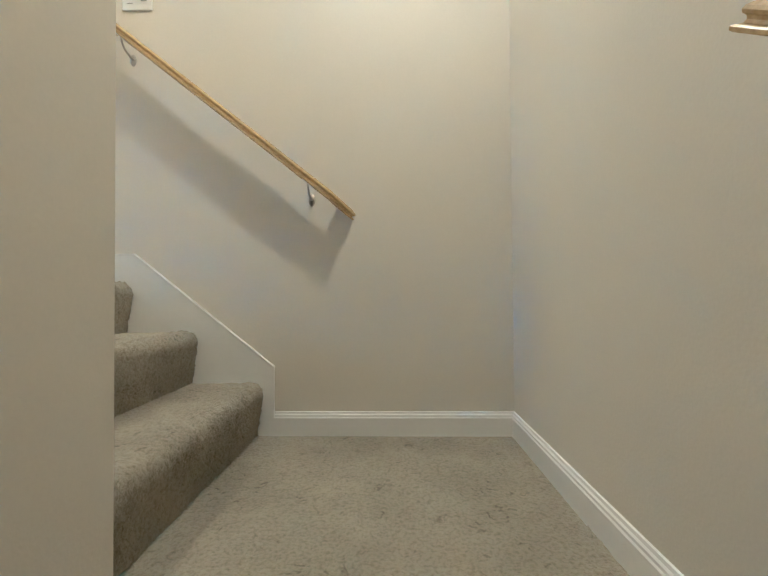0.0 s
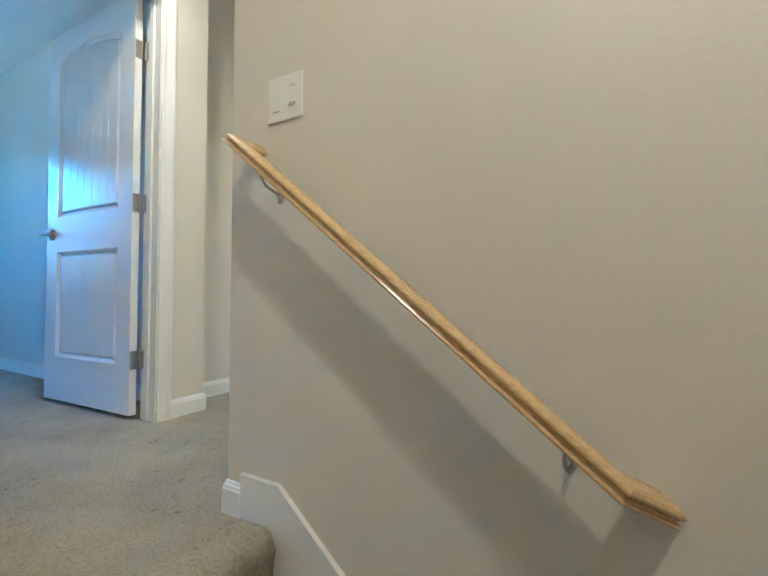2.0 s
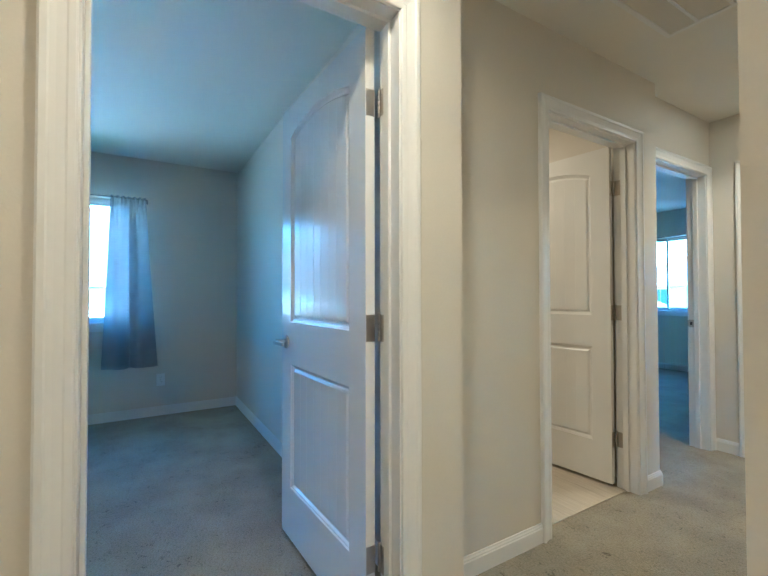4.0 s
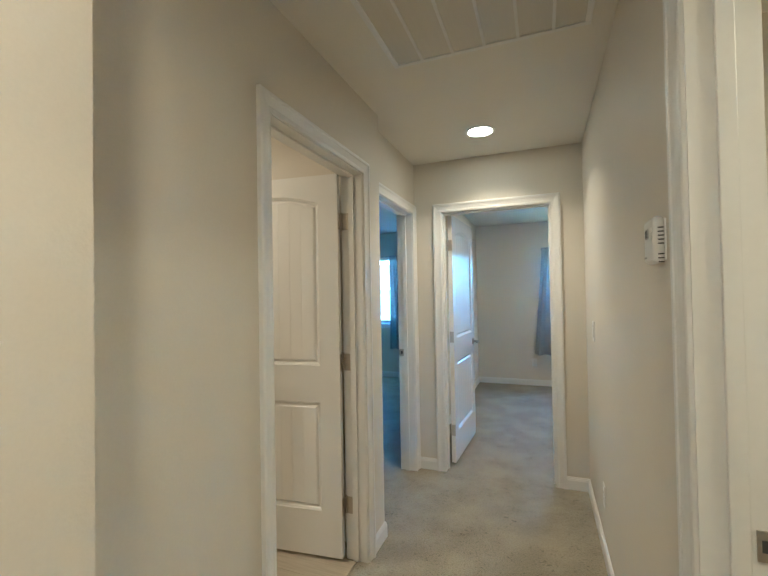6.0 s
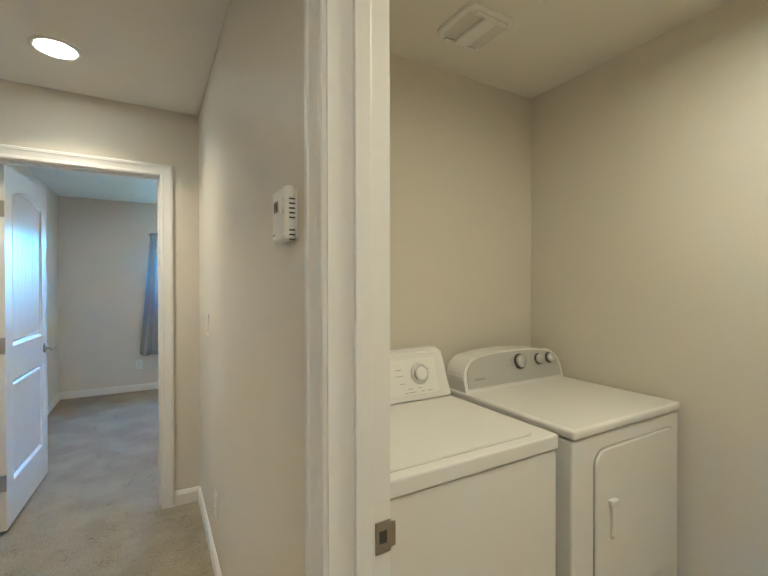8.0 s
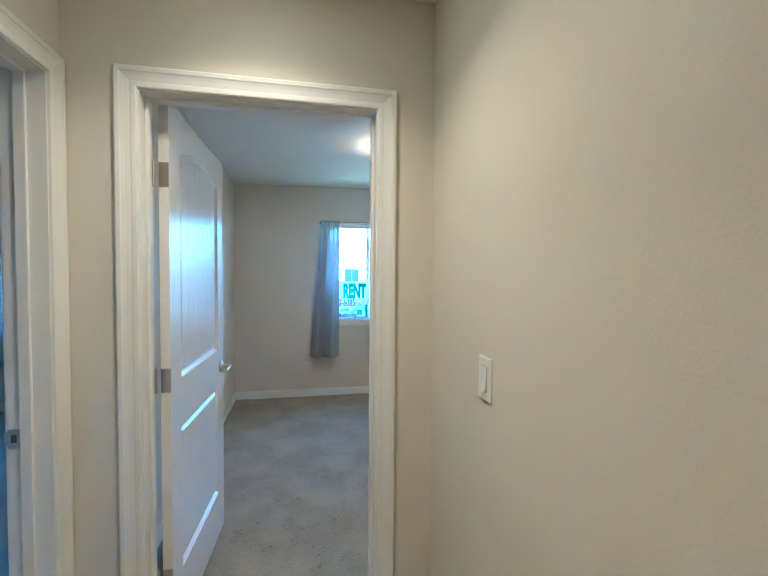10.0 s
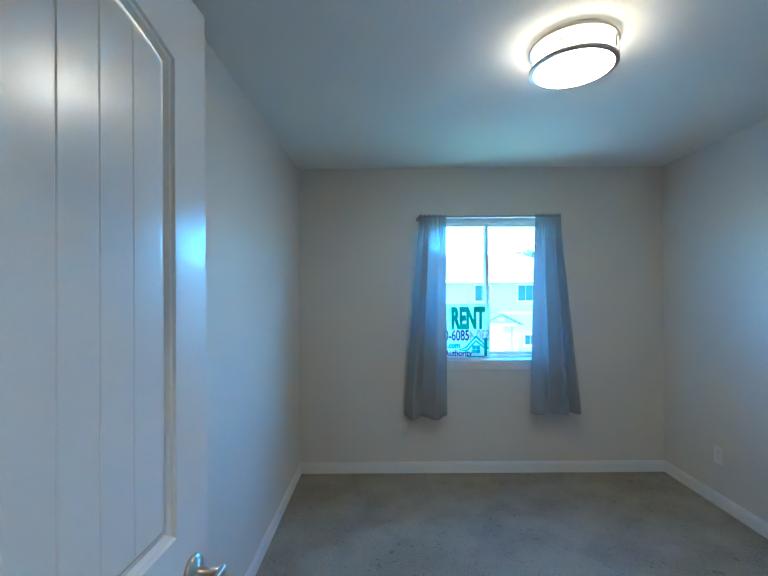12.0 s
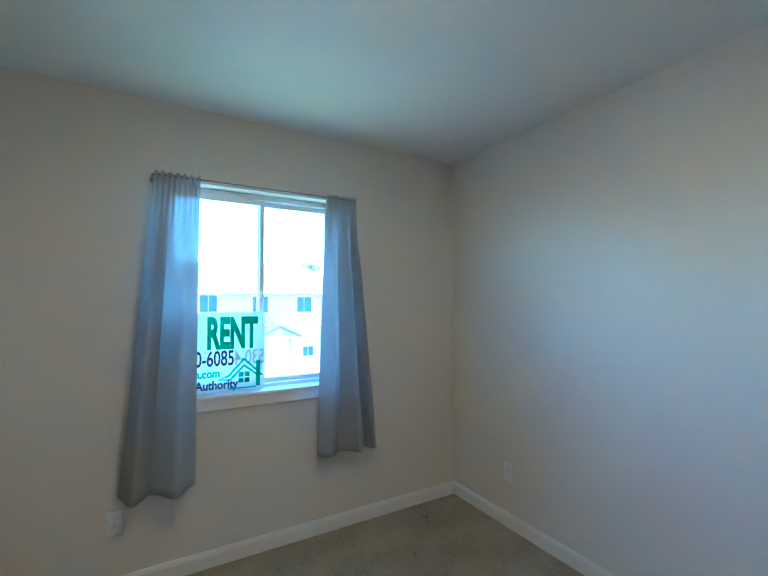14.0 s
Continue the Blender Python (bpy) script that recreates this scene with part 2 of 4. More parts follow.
def tube(bm, pts, r, n=10):
    """A round bar along points."""
    pts = [Vector(p) for p in pts]
    rings = []
    for i, p in enumerate(pts):
        d = (pts[min(i + 1, len(pts) - 1)] - pts[max(i - 1, 0)]).normalized()
        u = d.cross(Vector((0, 0, 1)))
        u = u.normalized() if u.length > 1e-4 else Vector((1, 0, 0))
        v = d.cross(u)
        rr = r[i] if isinstance(r, (list, tuple)) else r
        rings.append([bm.verts.new(p + rr * (math.cos(a) * u + math.sin(a) * v)) for a in [2 * math.pi * k / n for k in range(n)]])
    for a, b in zip(rings, rings[1:]):
        for i in range(n):
            bm.faces.new((a[i], a[(i + 1) % n], b[(i + 1) % n], b[i]))
    bm.faces.new(rings[0])
    bm.faces.new(rings[-1])
    return bm


def sweep(bm, path, profile, place, closed=False):
    """Sweep profile (u outward to the left of the path, v) along a 2D path with mitred corners. place(s, t, v) gives the world point."""
    n = len(path)
    lines = []
    for i in range(n):
        p = Vector(path[i])
        ds = []
        if i > 0 or closed:
            ds.append((p - Vector(path[i - 1])).normalized())
        if i < n - 1 or closed:
            ds.append((Vector(path[(i + 1) % n]) - p).normalized())
        ns = [Vector((-d.y, d.x)) for d in ds]
        m = sum(ns, Vector((0, 0)))
        m = m / max(m.dot(ns[0]), 0.2) if len(ns) > 1 else ns[0]
        lines.append([bm.verts.new(place(*(p + m * u), v)) for u, v in profile])
    last = n if closed else n - 1
    for i in range(last):
        a, b = lines[i], lines[(i + 1) % n]
        for k in range(len(profile) - 1):
            bm.faces.new((a[k], a[k + 1], b[k + 1], b[k]))
    if not closed:
        bm.faces.new(lines[0])
        bm.faces.new(lines[-1])
    return bm


def prism(bm, poly, place, a, b):
    """A polygon of (s, t) drawn out from depth a to b."""
    A = [bm.verts.new(place(s, t, a)) for s, t in poly]
    B = [bm.verts.new(place(s, t, b)) for s, t in poly]
    bm.faces.new(A)
    bm.faces.new(B)
    for i in range(len(poly)):
        j = (i + 1) % len(poly)
        bm.faces.new((A[i], A[j], B[j], B[i]))
    return bm


def round_rect(x0, x1, z0, z1, r, n=8):
    pts = []
    for cx, cz, a0 in ((x1 - r, z1 - r, 0), (x0 + r, z1 - r, 90), (x0 + r, z0 + r, 180), (x1 - r, z0 + r, 270)):
        for k in range(n + 1):
            a = radians(a0 + 90 * k / n)
            pts.append((cx + r * math.cos(a), cz + r * math.sin(a)))
    return pts


def letters(text, size, material, parent, m, name="lettering", width=1.0, depth=0.001, bold=0.0):
    cu = bpy.data.curves.new("t", "FONT")
    cu.body, cu.size, cu.extrude, cu.offset = text, size, depth, bold
    ob = bpy.data.objects.new("t", cu)
    scene.collection.objects.link(ob)
    me = bpy.data.meshes.new_from_object(ob.evaluated_get(bpy.context.evaluated_depsgraph_get()))
    bpy.data.objects.remove(ob)
    me.transform(Matrix.Diagonal((width, 1, 1, 1)))
    me.materials.clear()
    me.materials.append(material)
    o = new(name, me)
    o.parent = parent
    o.matrix_local = m
    return o


# ---- plan ----
CEIL_Z = 2.445
LOW = -2.85
RAIL_Y, RIGHT_X, A_X, BATH_X, B_X, END_Y = 0.14, 0.285, -0.66, -0.872, -0.954, 3.488
STAIR_R, STAIR_S, DIV_X = 1.888, -0.74, 1.015
C_R, FAC_Y, A_FAR, A_N = 1.967, 6.82, -4.085, 0.70
LAND_Z = -0.559
DOOR_H = 2.049


def wall(name, *bs, label="off-white painted drywall with fine orange-peel texture"):
    return structure(mesh_ob(name, boxes(*bs), PAINT), label, "wall")


def holed(axis, a, b, s0, s1, z0, z1, holes):
    """Boxes of a wall between a and b thick, from s0 to s1, with holes (s, s, z, z)."""
    out = []

    def put(p0, p1, q0, q1):
        if p1 - p0 > 1e-4 and q1 - q0 > 1e-4:
            out.append((a, b, p0, p1, q0, q1) if axis == "x" else (p0, p1, a, b, q0, q1))
    cur = s0
    for h0, h1, k0, k1 in sorted(holes):
        put(cur, h0, z0, z1)
        put(h0, h1, z0, k0)
        put(h0, h1, k1, z1)
        cur = h1
    put(cur, s1, z0, z1)
    return out


WIN_C = (0.05, 1.05, 0.885, 2.045)
WIN_B = (-3.30, -2.30, 0.885, 2.045)
WIN_A = (-1.22, -0.20, 0.885, 2.045)
OPEN_A, OPEN_BATH, OPEN_B, OPEN_C, OPEN_L = (-0.311, 0.515), (1.481, 2.288), (2.62, 3.428), (-0.742, 0.082), (0.49, 1.316)

wall("wall_stair_rail", (RIGHT_X, STAIR_R, RAIL_Y, 0.255, LOW, CEIL_Z))
wall("wall_hall_right", *holed("x", RIGHT_X, 0.40, 0.255, END_Y, -0.25, CEIL_Z, [(*OPEN_L, -0.25, DOOR_H)]))
wall("wall_hall_end", *holed("y", END_Y, 3.603, B_X, 2.08, -0.25, CEIL_Z, [(*OPEN_C, -0.25, DOOR_H)]))
wall("wall_laundry_back", (0.40, 1.935, 2.28, 2.395, -0.25, CEIL_Z))
wall("wall_laundry_side", (1.935, 2.08, 0.255, END_Y, -0.25, CEIL_Z))
wall("wall_bedroom_c_left", *holed("x", -1.072, B_X, 2.518, FAC_Y, -0.25, CEIL_Z, [(*OPEN_B, -0.25, DOOR_H)]))
wall("wall_bedroom_c_right", (C_R, 2.08, 3.603, FAC_Y, -0.25, CEIL_Z))
wall("wall_facade", *holed("y", FAC_Y, 6.98, -4.2, 2.08, LOW, 2.7, [WIN_C, WIN_B]))
wall("wall_bath", *holed("x", -0.987, BATH_X, 0.755, 2.403, -0.25, CEIL_Z, [(*OPEN_BATH, -0.25, DOOR_H)]))
wall("wall_bath_north", (-4.085, BATH_X, 2.403, 2.518, -0.25, CEIL_Z))
wall("wall_bath_back", (-3.1, -3.0, 0.815, 2.403, -0.25, CEIL_Z))
wall("wall_bedroom_a_front", *holed("x", -0.775, A_X, -2.4, 0.755, -0.25, CEIL_Z, [(*OPEN_A, -0.25, DOOR_H)]), (-0.98, -0.775, A_N, 0.755, -0.25, CEIL_Z))
wall("wall_bedroom_a_north", (A_FAR, -0.98, A_N, 0.815, -0.25, CEIL_Z))
wall("wall_bedroom_a_far", *holed("x", -4.25, A_FAR, -2.4, 2.518, LOW, 2.7, [WIN_A]))
wall("wall_bedroom_a_south", (-4.25, A_X, -2.52, -2.4, -0.25, CEIL_Z))
wall("wall_bedroom_b_far", (-4.2, A_FAR, 2.518, FAC_Y, LOW, 2.7))
wall("wall_stair_south", (A_X, DIV_X, -0.86, STAIR_S, LOW, CEIL_Z))
wall("wall_stair_divider", (0.90, DIV_X, -4.5, -0.86, LOW, CEIL_Z))
wall("wall_stair_right", (STAIR_R, 2.08, -4.5, 0.255, LOW, CEIL_Z))
wall("wall_stair_bottom", (0.90, 2.08, -4.62, -4.5, LOW, CEIL_Z))

structure(mesh_ob("ceiling", boxes((-4.085, 2.0, -4.5, 6.82, CEIL_Z, 2.56)), CEIL), "off-white painted textured ceiling", "ceiling")
structure(mesh_ob("roof", boxes((-4.6, 2.5, -5.0, 7.4, 2.70, 2.9)), SHINGLE), "shingled roof over the house", "roof")
structure(mesh_ob("floor", boxes((-4.085, 0.42, -2.4, RAIL_Y + 0.02, -0.25, 0.0), (-4.085, 2.0, RAIL_Y + 0.02, 6.82, -0.25, 0.0)), CARPET), "beige grey cut-pile carpet on the upper floor", "floor")
structure(mesh_ob("floor_lower", boxes((0.8, 2.0, -4.5, -3.0, LOW - 0.2, LOW)), CARPET), "beige carpet at the foot of the stairs", "floor")
structure(mesh_ob("landing", boxes((DIV_X - 0.1, 1.89, -0.80, RAIL_Y + 0.01, -0.75, LAND_Z)), CARPET), "beige carpeted stair landing", "landing")


# ---- stairs ----
def carpet_step(name, x_back, x_nose, y0, y1, z_top, rise, turn=None):
    """One carpeted step: riser, rounded nosing and tread, with an uneven pile. Rises towards -x; turn maps it elsewhere."""
    prof = [(x_nose - 0.024 + 0.020 * k / 13, z_top - rise + rise * 0.63 * k / 13) for k in range(14)]
    r = 0.040
    for k in range(8):
        a = radians(-20 + 110 * k / 7)
        prof.append((x_nose - r + r * math.cos(a), z_top - r + r * math.sin(a)))
    steps = max(2, int((x_nose - r - x_back) / 0.014))
    for k in range(1, steps + 1):
        prof.append((x_nose - r - (x_nose - r - x_back) * k / steps, z_top))
    bm = bmesh.new()
    n = 110
    rows = []
    for i in range(n + 1):
        y = y0 + (y1 - y0) * i / n
        row = []
        for j, (x, z) in enumerate(prof):
            w = abs(noise.noise(Vector((x * 75, y * 75, z * 75)))) * 0.012 + noise.noise(Vector((x * 28, y * 28, z * 28))) * 0.003 + noise.noise(Vector((x * 7, y * 7, z * 7 + 3))) * 0.004
            e = 0.006 if i in (0, n) else 0.0
            flat = 1.0 if j < 24 else 0.45
            row.append(bm.verts.new((x + (w if j < 20 else 0) - e, y, z + (w * flat if j > 15 else 0) - e)))
        rows.append(row)
    for a, b in zip(rows, rows[1:]):
        for j in range(len(prof) - 1):
            bm.faces.new((a[j], a[j + 1], b[j + 1], b[j]))
    for row in (rows[0], rows[-1]):
        bm.faces.new(row + [bm.verts.new((x_back, row[0].co.y, z_top - rise))])
    if turn is not None:
        bmesh.ops.transform(bm, matrix=turn, verts=bm.verts)
    return mesh_ob(name, bm, CARPET, True)


flight = empty("upper_stairs", 0.9, -0.3, LAND_Z)
structure(flight, "three carpeted steps up to the hall", "stairs")
for x_back, x_nose, z in ((0.66, 0.967, -0.365), (0.42, 0.725, -0.177), (0.36, 0.481, 0.008)):
    s = carpet_step("step", x_back, x_nose, STAIR_S + 0.012, RAIL_Y - 0.012, z, 0.19)
    s.parent = flight
    s.matrix_parent_inverse = flight.matrix_world.inverted()
flight2 = empty("lower_stairs", 1.45, -0.8, LAND_Z)
structure(flight2, "carpeted flight of steps below the landing", "stairs")
for k in range(12):
    nose_y = -0.74 - 0.252 * k
    m = Matrix.Translation((DIV_X, nose_y, 0)) @ Matrix.Rotation(radians(-90), 4, "Z")
    s = carpet_step("step", -0.29, 0.012, 0.004, STAIR_R - DIV_X - 0.004, LAND_Z + 0.002 - 0.19 * k, 0.19, m)
    s.parent = flight2
    s.matrix_parent_inverse = flight2.matrix_world.inverted()

# skirt board along the upper flight, with a small cap
sk = structure(empty("stair_skirt", 0.7, RAIL_Y, LAND_Z), "white painted stair skirt board on the wall", "trim")


def on_rail_wall(s, t, v):
    return (s, RAIL_Y - v, t)


def fixed(ob, parent):
    ob.parent = parent
    ob.matrix_parent_inverse = parent.matrix_world.inverted()
    return ob


SK_POLY = [(1.006, LAND_Z), (1.006, -0.311), (0.478, 0.113), (0.345, 0.113), (0.345, -0.1), (0.80, LAND_Z)]
fixed(mesh_ob("board", prism(bmesh.new(), SK_POLY, on_rail_wall, 0.0, 0.011), TRIM), sk)
fixed(mesh_ob("cap", sweep(bmesh.new(), [(1.004, -0.309), (0.478, 0.113), (0.345, 0.113)], [(0.0, 0.0), (0.0, 0.0125), (-0.003, 0.0135), (-0.0055, 0.0125), (-0.006, 0.0)], on_rail_wall), TRIM), sk)
sk2 = structure(empty("stair_skirt", 0.3, STAIR_S, LAND_Z), "white painted stair skirt board on the wall", "trim")
fixed(mesh_ob("board", prism(bmesh.new(), SK_POLY, lambda s, t, v: (s, STAIR_S + v, t), 0.0, 0.011), TRIM), sk2)

# baseboards: (path with the room on its left, base height)
BB = [(0.0, 0.0), (0.012, 0.0), (0.012, 0.066), (0.0095, 0.070), (0.0092, 0.076), (0.006, 0.080), (0.0045, 0.087), (0.0, 0.088)]


def baseboard(path, z=0.0):
    bm = sweep(bmesh.new(), path, BB, lambda s, t, v: (s, t, z + v))
    return structure(mesh_ob("baseboard", bm, TRIM), "white painted moulded baseboard along the wall", "baseboard")


CW = 0.056
baseboard([(STAIR_R, -0.74), (STAIR_R, RAIL_Y), (1.006, RAIL_Y)], LAND_Z)
baseboard([(0.345, RAIL_Y), (RIGHT_X, RAIL_Y), (RIGHT_X, OPEN_L[0] - CW)])
baseboard([(RIGHT_X, OPEN_L[1] + CW), (RIGHT_X, END_Y), (OPEN_C[1] + CW, END_Y)])
baseboard([(OPEN_C[0] - CW, END_Y), (B_X, END_Y)])
baseboard([(B_X, OPEN_B[0] - CW), (B_X, 2.518), (BATH_X, 2.518), (BATH_X, OPEN_BATH[1] + CW)])
baseboard([(BATH_X, OPEN_BATH[0] - CW), (BATH_X, 0.755), (A_X, 0.755), (A_X, OPEN_A[1] + CW)])
baseboard([(A_X, OPEN_A[0] - CW), (A_X, STAIR_S), (0.345, STAIR_S)])
baseboard([(OPEN_C[1] + CW, 3.603), (C_R, 3.603), (C_R, FAC_Y), (B_X, FAC_Y), (B_X, 3.603), (OPEN_C[0] - CW, 3.603)])
baseboard([(-0.775, A_N), (A_FAR, A_N), (A_FAR, -2.4), (-0.775, -2.4), (-0.775, OPEN_A[0] - CW)])
baseboard([(-1.072, OPEN_B[1] + CW), (-1.072, FAC_Y), (A_FAR, FAC_Y), (A_FAR, 2.518), (-1.072, 2.518)])
baseboard([(0.40, 2.28), (0.40, OPEN_L[1] + CW)], 0.006)
baseboard([(1.935, 0.255), (1.935, 2.28), (0.40, 2.28)], 0.006)


# ---- handrails ----
def handrail(name, p0, p1, wall_dir, gap, brackets, label):
    """A moulded oak wall rail from p0 (top) to p1, both on the wall face; square return at the top, slanted return at the foot."""
    p0, p1, w = Vector(p0), Vector(p1), Vector(wall_dir)
    d = (p1 - p0).normalized()
    length = (p1 - p0).length
    up = d.cross(w)
    up = up if up.z > 0 else -up
    rail = empty(name, *p0)
    # half of the cross-section: broad rounded top, finger groove, ledge at the foot
    side = [(0.0, 0.0125), (0.010, 0.0118), (0.0185, 0.0092), (0.0235, 0.0055), (0.0245, 0.002), (0.0235, -0.001), (0.0205, -0.0028), (0.0192, -0.006), (0.0205, -0.0092), (0.0255, -0.0105), (0.0275, -0.0125), (0.0270, -0.0158), (0.0245, -0.0172)]
    sec = [(-c, v) for c, v in reversed(side[1:])] + side
    half, cut = 0.0275, 0.050
    # plan of the centre line: along the wall, out of the wall
    stations = [((half, 0.0), (0.0, 1.0), None), ((half, gap), (0.0, 1.0), (1.0, 0.0)), ((length - half - cut, gap), (1.0, 0.0), (0.707, -0.707)), ((length - half - cut + gap, 0.0), (0.707, -0.707), None)]
    rings = []
    for k, ((a, u), e0, e1) in enumerate(stations):
        ring = []
        for c, v in sec:
            n0 = Vector((-e0[1], e0[0]))
            if e1 is None:
                m = n0 * c if k == 0 else n0 * c + Vector(e0) * (n0.y * c / 0.707)
            else:
                n1 = Vector((-e1[1], e1[0]))
                m = (n0 + n1) / (1 + n0.dot(n1)) * c
            ring.append(p0 + d * (a + m.x) - w * (u + m.y) + up * v)
        rings.append(ring)
    n = len(sec)
    for k, piece in enumerate(("end_return", "rail", "end_return")):
        bm = bmesh.new()
        r0, r1 = ([bm.verts.new(p) for p in rings[k + e]] for e in (0, 1))
        for i in range(n):
            bm.faces.new((r0[i], r0[(i + 1) % n], r1[(i + 1) % n], r1[i]))
        bm.faces.new(r0), bm.faces.new(r1)
        bmesh.ops.recalc_face_normals(bm, faces=bm.faces)
        fixed(mesh_ob(piece, bm, OAK), rail)
    q0, q1 = p0 - w * gap, p1 - w * gap
    for f in brackets:
        c = q0.lerp(q1, f) - up * 0.0172
        b = fixed(mesh_ob("bracket", tube(bmesh.new(), [c + w * 0.0, c + Vector((0, 0, -0.014)) + w * 0.004, c + Vector((0, 0, -0.034)) + w * 0.022, c + Vector((0, 0, -0.043)) + w * (gap - 0.018), c + Vector((0, 0, -0.045)) + w * (gap - 0.004)], [0.0035, 0.0035, 0.0035, 0.004, 0.005]), NICKEL, True), rail)
        bm = bmesh.new()
        cc = c + Vector((0, 0, -0.045)) + w * (gap - 0.0066)
        lathe(bm, [(0.012, 0.0065), (0.0115, 0.004), (0.006, 0.002), (0.0, 0.0015)], 20, axis="y" if abs(w.y) > 0.5 else "x")
        for v in bm.verts:
            v.co.z *= 1.9
        bmesh.ops.translate(bm, verts=bm.verts, vec=cc)
        fixed(mesh_ob("bracket_plate", bm, NICKEL, True), rail)
        bm = bmesh.new()
        q = c + up * 0.001
        vs = [bm.verts.new(q + d * a + w * e + up * h) for a in (-0.024, 0.024) for e in (-0.008, 0.008) for h in (-0.003, 0.0)]
        for f4 in ((0, 1, 3, 2), (4, 6, 7, 5), (0, 4, 5, 1), (2, 3, 7, 6), (0, 2, 6, 4), (1, 5, 7, 3)):
            bm.faces.new([vs[i] for i in f4])
        fixed(mesh_ob("saddle", bm, NICKEL), rail)
    return tagged(rail, label, "handrail")


handrail("handrail", (0.374, RAIL_Y, 0.997), (1.286, RAIL_Y, 0.269), (0, 1, 0), 0.072, (0.115, 0.86), "varnished light oak wall handrail on nickel brackets above the steps")
handrail("handrail", (STAIR_R, -0.962, 0.233), (STAIR_R, -3.3, -1.546), (1, 0, 0), 0.070, (0.08, 0.5, 0.92), "varnished light oak handrail along the lower flight")


# ---- doors ----
def arch_top(w, side, apex, n=14):
    """Points of the arch from the left side to the right."""
    out = []
    for k in range(n + 1):
        s = -1 + 2 * k / n
        out.append((w * (s + 1) / 2, side + (apex - side) * (1 - s * s)))
    return out


def door_leaf(width, parent, m):
    """A moulded two-panel door: hinge edge at x=0, thickness y 0 to -0.035 (front), bottom at z=0. The upper panel is arched, both carry plank grooves."""
    H, T, ST = 2.015, 0.035, 0.112
    bm = bmesh.new()
    inner = width - 2 * ST
    lo = (0.235, 0.805)
    up_side, up_apex, up_lo = 1.865, 1.915, 1.0
    arch = [(ST + a, b) for a, b in arch_top(inner, up_side, up_apex)]
    # outer rim
    rim = [(0, 0), (width, 0), (width, H), (0, H)]
    A = [bm.verts.new((x, 0, z)) for x, z in rim]
    B = [bm.verts.new((x, -T, z)) for x, z in rim]
    for i in range(4):
        j = (i + 1) % 4
        bm.faces.new((A[i], A[j], B[j], B[i]))
    # faces round the panels
    for y in (0, -T):
        def q(*pts):
            bm.faces.new([bm.verts.new((x, y, z)) for x, z in pts])
        q((0, 0), (ST, 0), (ST, H), (0, H))
        q((width - ST, 0), (width, 0), (width, H), (width - ST, H))
        q((ST, 0), (width - ST, 0), (width - ST, lo[0]), (ST, lo[0]))
        q((ST, lo[1]), (width - ST, lo[1]), (width - ST, up_lo), (ST, up_lo))
        for (x0, z0), (x1, z1) in zip(arch, arch[1:]):
            q((x0, z0), (x1, z1), (x1, H), (x0, H))
    bmesh.ops.remove_doubles(bm, verts=bm.verts, dist=1e-5)
    me = bpy.data.meshes.new("leaf")
    bmesh.ops.recalc_face_normals(bm, faces=bm.faces)
    bm.to_mesh(me)
    bm.free()
    me.materials.append(DOORP)
    leaf = new("leaf", me)
    leaf.parent = parent
    leaf.matrix_local = m
    loops = [[(ST, lo[0]), (width - ST, lo[0]), (width - ST, lo[1]), (ST, lo[1])],
             [(ST, up_lo), (width - ST, up_lo)] + [(x, z) for x, z in reversed(arch)]]
    mould = [(0.0, 0.0), (0.003, -0.005), (0.008, -0.007), (0.014, -0.014), (0.020, -0.015), (0.031, -0.006), (0.036, -0.0055)]
    for side in (0, 1):
        sg = 1 if side else -1
        base = 0.0 if side else -T
        for loop in loops:
            bm = bmesh.new()
            sweep(bm, loop, mould, lambda s, t, v: (s, base + sg * v, t), closed=True)
            part("moulding", bm, DOORP, leaf, smooth=False)
            # field with plank grooves
            x0, x1 = ST + 0.036, width - ST - 0.036
            zb = loop[0][1] + 0.036
            arched = len(loop) > 4

            def top(x):
                if not arched:
                    return lo[1] - 0.036
                s = 2 * (x - ST) / inner - 1
                return up_side + (up_apex - up_side) * (1 - s * s) - 0.036
            xs = []
            np_ = 7
            pw = (x1 - x0) / np_
            for k in range(np_):
                a, b = x0 + k * pw, x0 + (k + 1) * pw
                g = 0.0025
                xs += [(a + (g if k else 0), 0.0), ((a + b) / 2, 0.0), (b - (g if k < np_ - 1 else 0), 0.0)]
                if k < np_ - 1:
                    xs.append((b, -0.0010))
            bm = bmesh.new()
            cols = [[bm.verts.new((x, base + sg * (-0.0055 + d), zb)), bm.verts.new((x, base + sg * (-0.0055 + d), top(x)))] for x, d in xs]
            for a, b in zip(cols, cols[1:]):
                bm.faces.new((a[0], b[0], b[1], a[1]))
            part("panel", bm, DOORP, leaf)
    # lever handles on both faces
    for sg, base in ((-1, -T), (1, 0.0)):
        c = Vector((width - 0.062, base, 0.905))
        bm = bmesh.new()
        lathe(bm, [(0.032, 0.0), (0.032, sg * 0.005), (0.028, sg * 0.010), (0.0125, sg * 0.012), (0.0095, sg * 0.018), (0.0095, sg * 0.056), (0.0, sg * 0.057)], 24, c, "y")
        h = part("lever_handle", bm, NICKEL, leaf, "satin nickel door lever", True)
        bm = bmesh.new()
        y = base + sg * 0.058
        box(bm, c.x - 0.112, c.x + 0.011, y - 0.0055, y + 0.0055, c.z - 0.0105, c.z + 0.0105, 0.004, 3)
